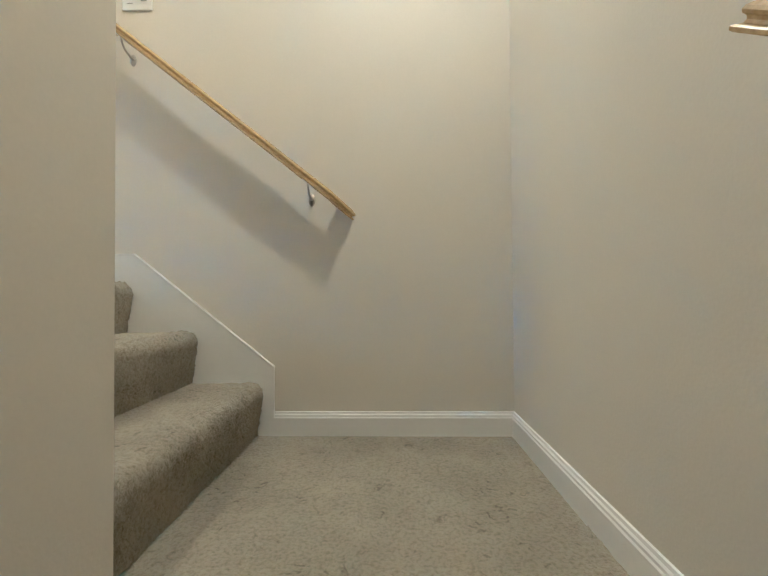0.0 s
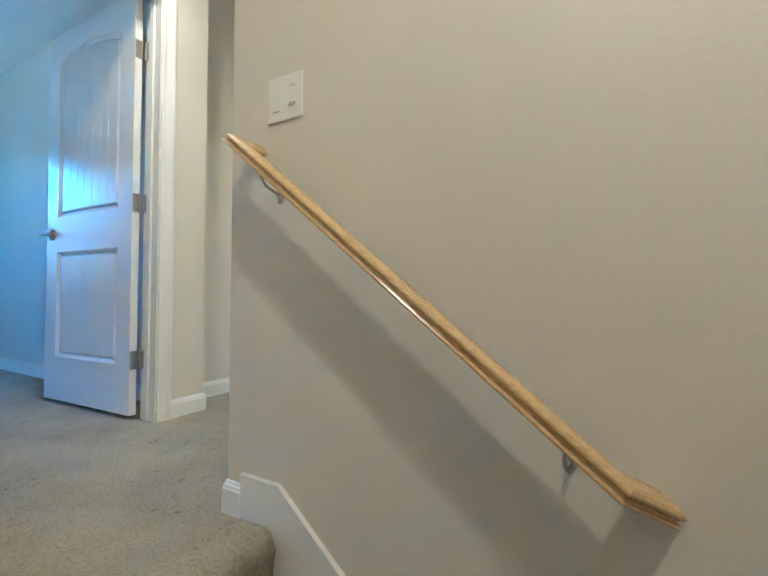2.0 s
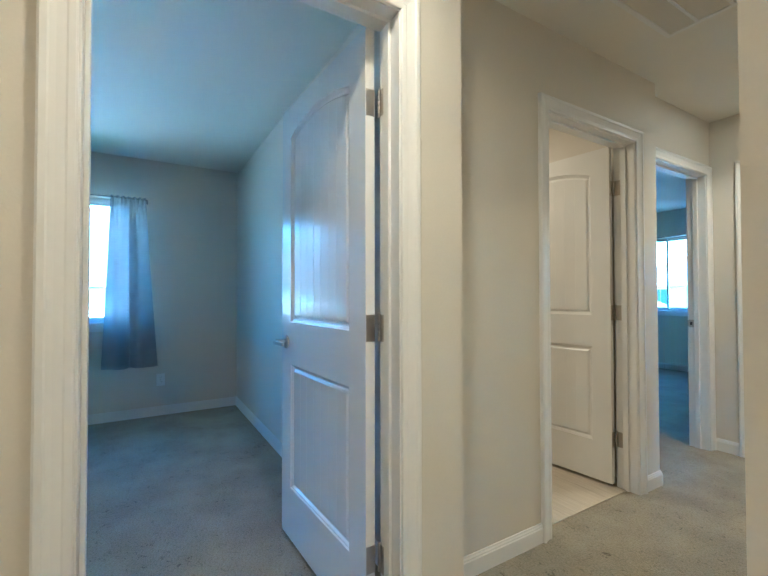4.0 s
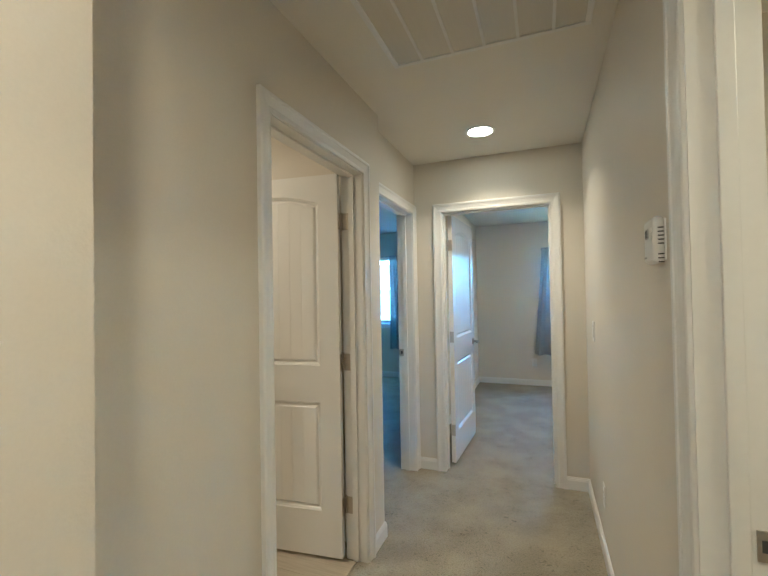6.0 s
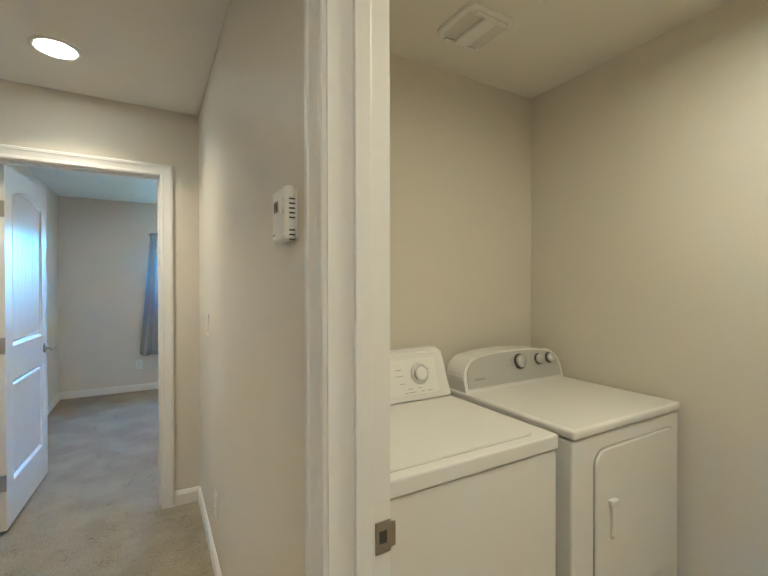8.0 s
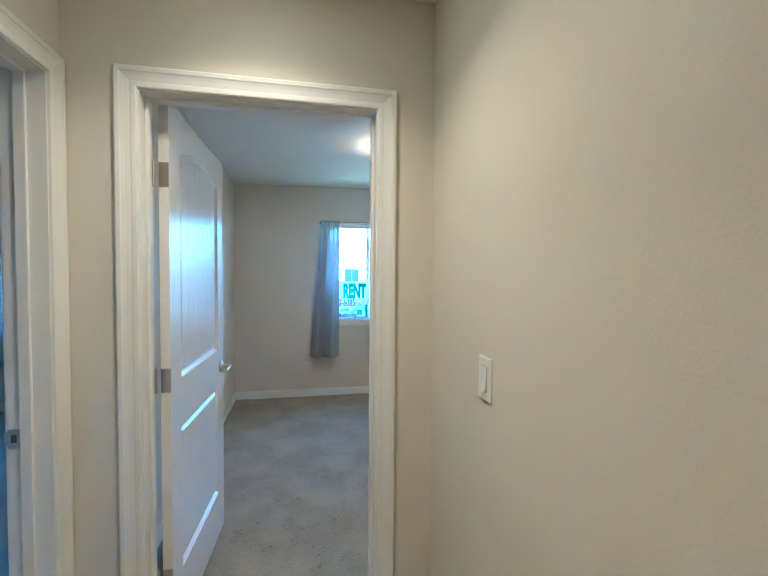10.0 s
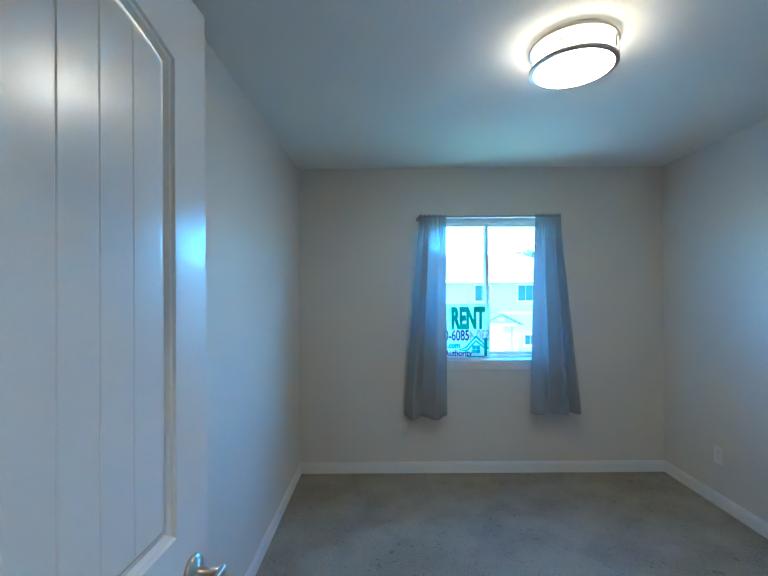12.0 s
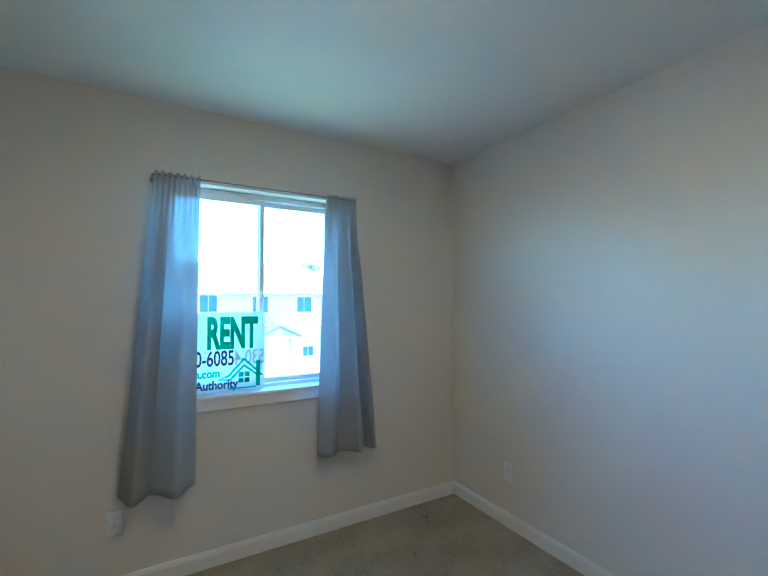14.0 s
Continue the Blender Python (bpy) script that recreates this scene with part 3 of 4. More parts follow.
        for v in bm.verts:
            v.co.z = c.z + (v.co.z - c.z) * (1 - 0.25 * max(0.0, c.x - v.co.x) / 0.112)
        part("lever", bm, NICKEL, h, "", True)
    bm = bmesh.new()
    box(bm, width - 0.001, width + 0.0015, -T / 2 - 0.0125, -T / 2 + 0.0125, 0.905 - 0.028, 0.905 + 0.028)
    part("latch_plate", bm, NICKEL, leaf)
    return leaf


def hinge(parent, m):
    """A butt hinge: pin at the origin, one leaf along +x on the door's edge, one on the jamb."""
    bm = bmesh.new()
    hh = 0.0445
    for k in range(5):
        lathe(bm, [(0.0057, -hh + k * 0.0178), (0.0062, -hh + k * 0.0178 + 0.0005), (0.0062, -hh + (k + 1) * 0.0178 - 0.0005), (0.0057, -hh + (k + 1) * 0.0178)], 12)
    lathe(bm, [(0.0, hh), (0.0075, hh), (0.006, hh + 0.004), (0.0, hh + 0.005)], 12)
    h = part("hinge", bm, NICKEL, parent, "satin nickel butt hinge", True)
    h.matrix_local = m
    return h


def hinge_plate(parent, x, y, z, axis):
    """A hinge's plate with its screws, flat on a face across the given axis."""
    bm = bmesh.new()
    a, b = 0.034, 0.0445
    if axis == "x":
        box(bm, x - 0.0012, x + 0.0012, y - a / 2, y + a / 2, z - b, z + b, 0.0008, 1)
        for dz in (-0.03, 0.0, 0.03):
            lathe(bm, [(0.0045, -0.0019), (0.0045, 0.0019)], 8, (x, y + (0.006 if dz else -0.006), z + dz), "x")
    else:
        box(bm, x - a / 2, x + a / 2, y - 0.0012, y + 0.0012, z - b, z + b, 0.0008, 1)
        for dz in (-0.03, 0.0, 0.03):
            lathe(bm, [(0.0045, -0.0019), (0.0045, 0.0019)], 8, (x + (0.006 if dz else -0.006), y, z + dz), "y")
    return part("hinge_plate", bm, NICKEL, parent)


CAS = [(0.005, 0.0), (0.005, 0.009), (0.009, 0.0112), (0.020, 0.0116), (0.024, 0.0104), (0.040, 0.0132), (0.051, 0.0165), (0.0545, 0.0195), (0.066, 0.0200), (0.071, 0.0165), (0.072, 0.0)]


def door_set(name, axis, face, back, s0, s1, sign, label, floor_z=0.0, back_casing=True):
    """Casing, jambs and stops of an opening s0..s1 in a wall; face is the hall side, sign points from the wall into the hall."""
    d = structure(empty(name), label, "door")

    def at(s, depth, z):
        return (depth, s, z) if axis == "x" else (s, depth, z)
    # jamb boards line the hole
    t = 0.016
    lo, hi = min(face, back) - 0.001, max(face, back) + 0.001
    for a, b, z0, z1 in ((s0 - 0.002, s0 + t, floor_z, DOOR_H - t), (s1 - t, s1 + 0.002, floor_z, DOOR_H - t), (s0 - 0.002, s1 + 0.002, DOOR_H - t, DOOR_H + 0.002)):
        bs = (lo, hi, a, b, z0, z1) if axis == "x" else (a, b, lo, hi, z0, z1)
        part("jamb", boxes(bs), TRIM, d)
    # stops
    c = back + sign * (0.037 + 0.016)
    q0, q1 = min(c - 0.016, c + 0.016), max(c - 0.016, c + 0.016)
    for a, b, z0, z1 in ((s0 + t, s0 + t + 0.011, floor_z, DOOR_H - t - 0.011), (s1 - t - 0.011, s1 - t, floor_z, DOOR_H - t - 0.011), (s0 + t, s1 - t, DOOR_H - t - 0.011, DOOR_H - t)):
        bs = (q0, q1, a, b, z0, z1) if axis == "x" else (a, b, q0, q1, z0, z1)
        part("stop", boxes(bs, bevel=0.002), TRIM, d)
    path = [(s0 + t, floor_z), (s0 + t, DOOR_H - t), (s1 - t, DOOR_H - t), (s1 - t, floor_z)]
    sides = [(face, sign)] + ([(back, -sign)] if back_casing else [])
    for f, sg in sides:
        prof = [(u, v) for u, v in CAS]
        bm = sweep(bmesh.new(), path, prof, lambda s, z, v: at(s, f + sg * v, z))
        part("casing", bm, TRIM, d)
    return d


T16 = 0.016
HZ = (1.79, 1.04, 0.285)

dA = door_set("door_1", "x", A_X, -0.775, *OPEN_A, 1, "open white moulded two-panel door with arched top in white casing")
wA = OPEN_A[1] - OPEN_A[0] - 2 * T16 - 0.006
LA = door_leaf(wA, dA, pose(-0.782, OPEN_A[1] - T16 - 0.002, 0.024, 0, 0, 182.5) @ Matrix.Translation((0.004, 0.049, 0)))
dB = door_set("door_2", "x", BATH_X, -0.987, *OPEN_BATH, 1, "open white moulded two-panel bathroom door in white casing")
wB = OPEN_BATH[1] - OPEN_BATH[0] - 2 * T16 - 0.006
LB = door_leaf(wB, dB, pose(-0.994, OPEN_BATH[1] - T16 - 0.002, 0.024, 0, 0, 186) @ Matrix.Translation((0.004, 0.047, 0)))
dC = door_set("door_3", "y", END_Y, 3.603, *OPEN_C, -1, "open white moulded two-panel bedroom door in white casing")
wC = OPEN_C[1] - OPEN_C[0] - 2 * T16 - 0.006
LC = door_leaf(wC, dC, pose(OPEN_C[0] + T16 + 0.002, 3.610, 0.024, 0, 0, 87.2) @ Matrix.Translation((0.004, -0.014, 0)))
dD = door_set("door_4", "x", B_X, -1.072, *OPEN_B, 1, "white painted casing and jamb of a bedroom doorway")
dL = door_set("door_5", "x", RIGHT_X, 0.40, *OPEN_L, -1, "white painted casing and jamb of the laundry doorway with a strike plate")
for z in HZ:
    hinge(dA, pose(-0.781, OPEN_A[1] - T16 - 0.001, z))
    hinge_plate(dA, -0.757, OPEN_A[1] - T16 - 0.0012, z, "y")
    hinge(dB, pose(-0.993, OPEN_BATH[1] - T16 - 0.001, z))
    hinge_plate(dB, -0.969, OPEN_BATH[1] - T16 - 0.0012, z, "y")
    hinge(dC, pose(OPEN_C[0] + T16 + 0.001, 3.609, z))
    hinge_plate(dC, OPEN_C[0] + T16 + 0.0012, 3.585, z, "x")
    for leaf in (LA, LB, LC):
        hinge_plate(leaf, -0.0012, -0.0185, z - 0.024, "x")


def strike(parent, axis, s, depth, z, outward):
    """A strike plate with its curved lip and latch hole on a jamb face."""
    bm = bmesh.new()
    if axis == "x":
        for z0, z1 in ((z - 0.029, z - 0.012), (z + 0.012, z + 0.029)):
            box(bm, depth - 0.016, depth + 0.016, s - 0.0015, s + 0.0015, z0, z1)
        box(bm, depth - 0.016, depth - 0.009, s - 0.0015, s + 0.0015, z - 0.012, z + 0.012)
        box(bm, depth + 0.007, depth + 0.016, s - 0.0015, s + 0.0015, z - 0.012, z + 0.012)
        box(bm, depth + outward * 0.016, depth + outward * 0.026, s - 0.001, s + 0.003, z - 0.022, z + 0.022) if outward > 0 else box(bm, depth - 0.026, depth - 0.016, s - 0.001, s + 0.003, z - 0.022, z + 0.022)
    ob = part("strike_plate", bm, NICKEL, parent, "satin nickel strike plate")
    bm = bmesh.new()
    box(bm, depth - 0.009, depth + 0.007, s - 0.0005, s + 0.0006, z - 0.012, z + 0.012)
    part("latch_hole", bm, DARK, ob)
    return ob


strike(dL, "x", OPEN_L[1] - T16 - 0.0016, 0.390, 0.907, 1)
bm = boxes((OPEN_C[1] - T16 - 0.002, OPEN_C[1] - T16 + 0.001, 3.568, 3.600, 0.901, 0.959), (OPEN_C[1] - T16 - 0.002, OPEN_C[1] - T16 + 0.002, 3.600, 3.610, 0.908, 0.952))
part("latch_hole", boxes((OPEN_C[1] - T16 - 0.0026, OPEN_C[1] - T16 - 0.0018, 3.577, 3.592, 0.918, 0.942)), DARK, part("strike_plate", bm, NICKEL, dC, "satin nickel strike plate"))
strike(dD, "x", OPEN_B[1] - T16 - 0.0016, -1.054, 0.93, -1)


# ---- windows and curtains ----
def window_unit(name, axis, plane, out, s0, s1, z0, z1, label, slide=1):
    """A white vinyl slider in a plastered opening with a painted sill; out is +1 or -1 towards the outside."""
    w = structure(empty(name), label, "window")

    def bx(sa, sb, da, db, za, zb):
        da, db = plane + out * da, plane + out * db
        da, db = min(da, db), max(da, db)
        return (da, db, sa, sb, za, zb) if axis == "x" else (sa, sb, da, db, za, zb)
    part("sill", boxes(bx(s0 - 0.0, s1 + 0.0, -0.018, 0.085, z0 - 0.001, z0 + 0.016), bevel=0.003), TRIM, w)
    part("apron", boxes(bx(s0 - 0.02, s1 + 0.02, -0.012, 0.0, z0 - 0.062, z0 - 0.003), bevel=0.003), TRIM, w)
    F = 0.034
    d0, d1 = 0.085, 0.150
    z0 += 0.004
    for b in ((s0, s0 + F, z0, z1), (s1 - F, s1, z0, z1), (s0 + F, s1 - F, z1 - F, z1), (s0 + F, s1 - F, z0, z0 + F)):
        part("window_frame", boxes(bx(b[0], b[1], d0, d1, b[2], b[3]), bevel=0.003), VINYL, w)
    mid = s0 + (s1 - s0) * 0.522
    S = 0.027
    for a, b, e0, e1 in ((s0 + F, mid + 0.02, 0.092, 0.112), (mid - 0.012, s1 - F, 0.118, 0.140)):
        za, zb = z0 + F, z1 - F
        sash = part("sash", boxes(bx(a, a + S, e0, e1, za, zb), bx(b - S, b, e0, e1, za, zb), bx(a + S, b - S, e0, e1, zb - S, zb), bx(a + S, b - S, e0, e1, za, za + S)), VINYL, w)
        pane = part("pane", boxes(bx(a + S - 0.004, b - S + 0.004, (e0 + e1) / 2 - 0.002, (e0 + e1) / 2 + 0.002, za + S - 0.004, zb - S + 0.004)), GLASS, sash)
        pane.visible_shadow = False
    zc = (z0 + z1) / 2 - 0.02
    part("latch", boxes(bx(mid + 0.0, mid + 0.016, 0.080, 0.094, zc - 0.03, zc + 0.03), bevel=0.004), VINYL, w)
    return w


window_unit("window_1", "y", FAC_Y, 1, *WIN_C, "white vinyl sliding window with a painted sill")
window_unit("window_2", "y", FAC_Y, 1, *WIN_B, "white vinyl sliding window with a painted sill")
window_unit("window_3", "x", A_FAR, -1, *WIN_A, "white vinyl sliding window with a painted sill")


def curtain(place, top, bottom, z_top, z_bot, folds, seed, label):
    """A cloth panel shirred on a rod; place(s, depth, z) gives the world point."""
    rnd = random.Random(seed)
    n = max(2, round(folds))
    # uneven pleats: each has its own share of the width, depth and lean
    share = [0.7 + 0.6 * rnd.random() for k in range(n)]
    edge = [sum(share[:k]) / sum(share) for k in range(n + 1)]
    deep = [0.7 + 0.5 * rnd.random() for k in range(n)]
    lean = [0.25 * (rnd.random() - 0.5) for k in range(n)]
    nu, nv = 120, 44
    bm = bmesh.new()
    grid = []
    for j in range(nv + 1):
        v = j / nv
        a = top[0] + (bottom[0] - top[0]) * v ** 1.1
        b = top[1] + (bottom[1] - top[1]) * v ** 1.1
        z = z_top + (z_bot - z_top) * v
        grow = min(1.0, max(0.0, (v - 0.02) * 3.2))
        row = []
        for i in range(nu + 1):
            u = i / nu
            k = min(n - 1, max(m for m in range(n) if edge[m] <= u + 1e-9))
            w = (u - edge[k]) / (edge[k + 1] - edge[k])
            w = w + lean[k] * v * math.sin(math.pi * w)
            body = (0.5 - 0.5 * math.cos(2 * math.pi * w)) ** 0.75
            pleat = (body - 0.45) * 0.090 * deep[k] * grow
            shir = math.sin(2 * math.pi * n * 4.3 * u + seed) * (0.0065 * max(0.0, 1 - v * 4.5)) + math.sin(2 * math.pi * n * 1.7 * u + 2.0 * seed) * 0.006 * grow
            pocket = -0.005 if 0.01 < v < 0.03 else 0.0
            slow = noise.noise(Vector((u * 3, v * 2.5, seed))) * 0.016 * v
            hem = 0.006 * math.sin(2 * math.pi * n * u + seed + 1) * v + 0.004 * noise.noise(Vector((u * 9, seed, 0.3))) * v
            ruff = 0.006 * math.sin(2 * math.pi * n * 3.2 * u) if j == 0 else 0
            row.append(bm.verts.new(place(a + (b - a) * u, -pleat + shir + pocket + slow, z + hem + ruff)))
        grid.append(row)
    for p, q in zip(grid, grid[1:]):
        for i in range(nu):
            bm.faces.new((p[i], p[i + 1], q[i + 1], q[i]))
    ob = mesh_ob("curtain", bm, CLOTH, True)
    sol = ob.modifiers.new("thick", "SOLIDIFY")
    sol.thickness, sol.offset = 0.0012, 0
    return tagged(ob, label, "curtain", "window curtains")


def rod(place, s0, s1, z, label="thin dark metal curtain rod above the window"):
    r = empty("curtain_rod", *place(s0, 0, z))
    fixed(mesh_ob("bar", tube(bmesh.new(), [place(s0, 0.085, z), place(s0, 0.012, z), place(s0 + 0.008, 0.0, z), place(s1 - 0.008, 0.0, z), place(s1, 0.012, z), place(s1, 0.085, z)], 0.0048), RODM, True), r)
    for s in (s0, s1):
        p, q = place(s - 0.009, 0.114, z - 0.014), place(s + 0.009, 0.120, z + 0.014)
        fixed(mesh_ob("rod_bracket", boxes((min(p[0], q[0]), max(p[0], q[0]), min(p[1], q[1]), max(p[1], q[1]), p[2], q[2])), RODM), r)
        p, q = place(s - 0.004, 0.08, z - 0.006), place(s + 0.004, 0.113, z + 0.006)
        fixed(mesh_ob("rod_arm", boxes((min(p[0], q[0]), max(p[0], q[0]), min(p[1], q[1]), max(p[1], q[1]), p[2], q[2])), RODM), r)
    return tagged(r, label, "curtain rod")


def at_c(s, d, z):
    return (s, 6.70 + d, z)


def at_a(s, d, z):
    return (-3.965 - d, s, z)


CL = "blue-grey cloth curtain panel hanging beside the window"
rod(at_c, 0.0, 1.106, 2.03)
curtain(at_c, (0.006, 0.214), (-0.118, 0.214), 2.045, 0.478, 2, 1, CL)
curtain(at_c, (0.904, 1.100), (0.862, 1.265), 2.045, 0.505, 3, 2, CL)
rod(at_c, -3.36, -2.24, 2.03)
curtain(at_c, (-2.38, -2.26), (-2.40, -2.14), 2.045, 0.49, 1.8, 3, CL)
curtain(at_c, (-3.35, -3.15), (-3.47, -3.12), 2.045, 0.49, 1.8, 4, CL)
rod(at_a, -1.30, -0.127, 2.03)
curtain(at_a, (-0.41, -0.135), (-0.47, -0.03), 2.045, 0.49, 1.9, 5, CL)
curtain(at_a, (-1.29, -1.07), (-1.40, -1.05), 2.045, 0.49, 1.8, 6, CL)

# sign standing in the window
sign = empty("rental_sign", 0.29, 6.878, 0.902)
part("sign_board", boxes((-0.31, 0.302, -0.003, 0.003, 0, 0.446)), SIGNW, sign)
RX = pose(0, 0, 0, 90, 0, 0)


def sign_text(t, size, material, x, z, width=1.0, bold=0.002):
    return letters(t, size, material, sign, Matrix.Translation((x, -0.0036, z)) @ RX, "lettering", width, 0.0004, bold)


sign_text("RENT", 0.235, SIGNG, -0.016, 0.250, 0.468, 0.011)
sign_text("0-6085", 0.118, SIGNK, -0.075, 0.150, 0.62)
sign_text("n.com", 0.062, SIGNG, -0.075, 0.088, 0.85)
sign_text("Authority", 0.066, SIGNK, -0.070, 0.022, 0.85)
letters("530-4", 0.118, SIGNB, sign, Matrix.Translation((0.300, -0.0034, 0.150)) @ RX @ Matrix.Scale(-1, 4, (1, 0, 0)), "show_through", 0.62, 0.0002, 0.001)
bm = bmesh.new()


def on_sign(s, t, v):
    return (s, -0.0034 - v, t)


sweep(bm, [(0.055, 0.07), (0.105, 0.085), (0.185, 0.172), (0.272, 0.088), (0.262, 0.088), (0.185, 0.150), (0.110, 0.072)], [(0, 0), (0, 0.0008), (0.010, 0.0008), (0.010, 0)], on_sign, True)
part("house_mark", bm, SIGNG, sign)
part("house_mark", boxes((0.252, 0.275, -0.0044, -0.0034, 0.02, 0.168), (0.10, 0.252, -0.0044, -0.0034, 0.012, 0.020)), SIGNG, sign)
for dx in (0, 0.033):
    for dz in (0, 0.033):
        part("house_mark", boxes((0.155 + dx, 0.183 + dx, -0.0044, -0.0034, 0.045 + dz, 0.073 + dz)), SIGNG, sign)
tagged(sign, "white plastic rental sign with green letters leaning on the window", "sign")


# ---- ceiling fittings ----
def downlight(x, y):
    d = empty("downlight", x, y, CEIL_Z)
    part("trim_ring", lathe(bmesh.new(), [(0.078, 0.0), (0.077, -0.004), (0.092, -0.006), (0.098, -0.003), (0.099, 0.0)], 40), PLASTIC, d, smooth=True)
    part("lens", lathe(bmesh.new(), [(0.0, -0.003), (0.078, -0.003), (0.078, 0.0)], 40), LENS, d)
    return tagged(d, "round recessed ceiling downlight, lit, with a white trim", "downlight", "recessed lights")


downlight(-0.35, 3.0)
downlight(-0.19, 0.20)
downlight(1.45, -0.62)


def flush_light(x, y, radius, lens, side):
    d = empty("flush_ceiling_light", x, y, CEIL_Z)
    r = radius
    part("diffuser", lathe(bmesh.new(), [(r - 0.0165, -0.096), (r - 0.017, -0.105), (r - 0.034, -0.1075), (0.0, -0.109)], 64), lens, d, "glowing white diffuser", True)
    part("diffuser_side", lathe(bmesh.new(), [(r - 0.0165, -0.012), (r - 0.0165, -0.097)], 64), side, d, "glowing white side glass", True)
    for z, h in ((-0.016, 0.010), (-0.094, 0.013)):
        part("metal_band", lathe(bmesh.new(), [(r - 0.0155, z), (r - 0.001, z), (r + 0.001, z - 0.002), (r + 0.001, z - h + 0.002), (r - 0.001, z - h), (r - 0.0155, z - h), (r - 0.0155, z)], 64), NICKEL, d, "brushed nickel band")
    for k in range(4):
        a = radians(52 + 90 * k)
        c = Vector((math.cos(a), math.sin(a), 0)) * (r - 0.003)
        part("strut", tube(bmesh.new(), [c + Vector((0, 0, -0.036)), c + Vector((0, 0, -0.098))], 0.003, 8), NICKEL, d)
    part("base", lathe(bmesh.new(), [(r - 0.03, 0.0), (r - 0.03, -0.013), (r - 0.0165, -0.013), (r - 0.016, -0.010), (r - 0.016, 0.0)], 48), PLASTIC, d)
    return d


tagged(flush_light(0.49, 5.17, 0.163, DIFFUSER, DIFFUSER_SIDE), "round flush ceiling light with nickel bands, lit", "ceiling light")
tagged(flush_light(1.2, 0.95, 0.155, PLASTIC, PLASTIC), "round flush ceiling light in the laundry", "ceiling light")

g = empty("return_air_grille", -0.2, 1.74, CEIL_Z)
GX0, GX1, GY0, GY1 = -0.405, 0.405, -0.34, 0.34
part("frame", boxes((GX0, GX1, GY1 - 0.022, GY1, -0.010, 0.0), (GX0, GX1, GY0, GY0 + 0.022, -0.010, 0.0), (GX0, GX0 + 0.022, GY0 + 0.022, GY1 - 0.022, -0.010, 0.0), (GX1 - 0.022, GX1, GY0 + 0.022, GY1 - 0.022, -0.010, 0.0), bevel=0.002), TRIM, g)
part("backing", boxes((GX0 + 0.02, GX1 - 0.02, GY0 + 0.02, GY1 - 0.02, -0.0015, 0.0)), GRILLE, g, "grey filter backing")
for k in range(1, 6):
    x = GX0 + (GX1 - GX0) * k / 6
    part("bar", boxes((x - 0.006, x + 0.006, GY0 + 0.022, GY1 - 0.022, -0.009, -0.0015)), TRIM, g)
me = None
for k in range(44):
    y = GY0 + 0.03 + (GY1 - GY0 - 0.06) * k / 43
    if me is None:
        bm = bmesh.new()
        prism(bm, [(-0.0064, -0.0030), (0.0064, -0.0058), (0.0066, -0.0050), (-0.0062, -0.0022)], lambda s, t, v: (v, s, t), GX0 + 0.021, GX1 - 0.021)
        sl = part("slat", bm, GRILLE, g)
        me = sl.data
    else:
        sl = new("slat", me)
        sl.parent = g
    sl.location = (0, y, 0)
tagged(g, "large white return air grille with louvres on the hall ceiling", "air grille")

sm = empty("sprinkler_cover", -0.288, 4.47, CEIL_Z)
part("cover_disc", lathe(bmesh.new(), [(0.044, -0.004), (0.044, -0.007), (0.041, -0.0085), (0.0, -0.0085)], 36), PLASTIC, sm)
part("collar", lathe(bmesh.new(), [(0.036, 0.0), (0.036, -0.005)], 36), GREYP, sm)
tagged(sm, "small round white sprinkler cover on the bedroom ceiling", "sprinkler cover")

vf = empty("exhaust_fan", 1.20, 1.945, CEIL_Z)
rings = []
bm = bmesh.new()
for grow, z in ((0.0, 0.0), (0.0, -0.008), (-0.006, -0.016), (-0.012, -0.018)):
    rings.append([bm.verts.new((x, y, z)) for x, y in round_rect(-0.128 - grow, 0.128 + grow, -0.118 - grow, 0.118 + grow, 0.045 + grow)])
for a, b in zip(rings, rings[1:]):
    for i in range(len(a)):
        bm.faces.new((a[i], a[(i + 1) % len(a)], b[(i + 1) % len(a)], b[i]))
bm.faces.new(rings[-1])
part("cover", bm, PLASTIC, vf)
part("raised_strip", boxes((-0.034, 0.034, -0.100, 0.100, -0.033, -0.017), bevel=0.007), PLASTIC, vf)
for sy in (-1, 1):
    part("end_bar", boxes((-0.085, 0.085, sy * 0.096 - 0.010, sy * 0.096 + 0.010, -0.028, -0.017), bevel=0.005), PLASTIC, vf)
for sx in (-1, 1):
    part("intake", boxes((sx * 0.070 - 0.034, sx * 0.070 + 0.034, -0.084, 0.084, -0.0188, -0.0178)), GRILLE, vf)
tagged(vf, "square white exhaust fan cover on the laundry ceiling", "exhaust fan")


# ---- wall fittings ----
def plate(name, m, w, h, label, cat):
    p = new(name)
    p.matrix_world = m
    bm = bmesh.new()
    box(bm, -w / 2, w / 2, -0.006, 0.0, -h / 2, h / 2, 0.003, 2)
    part("cover_plate", bm, PLASTIC, p)
    return tagged(p, label, cat)


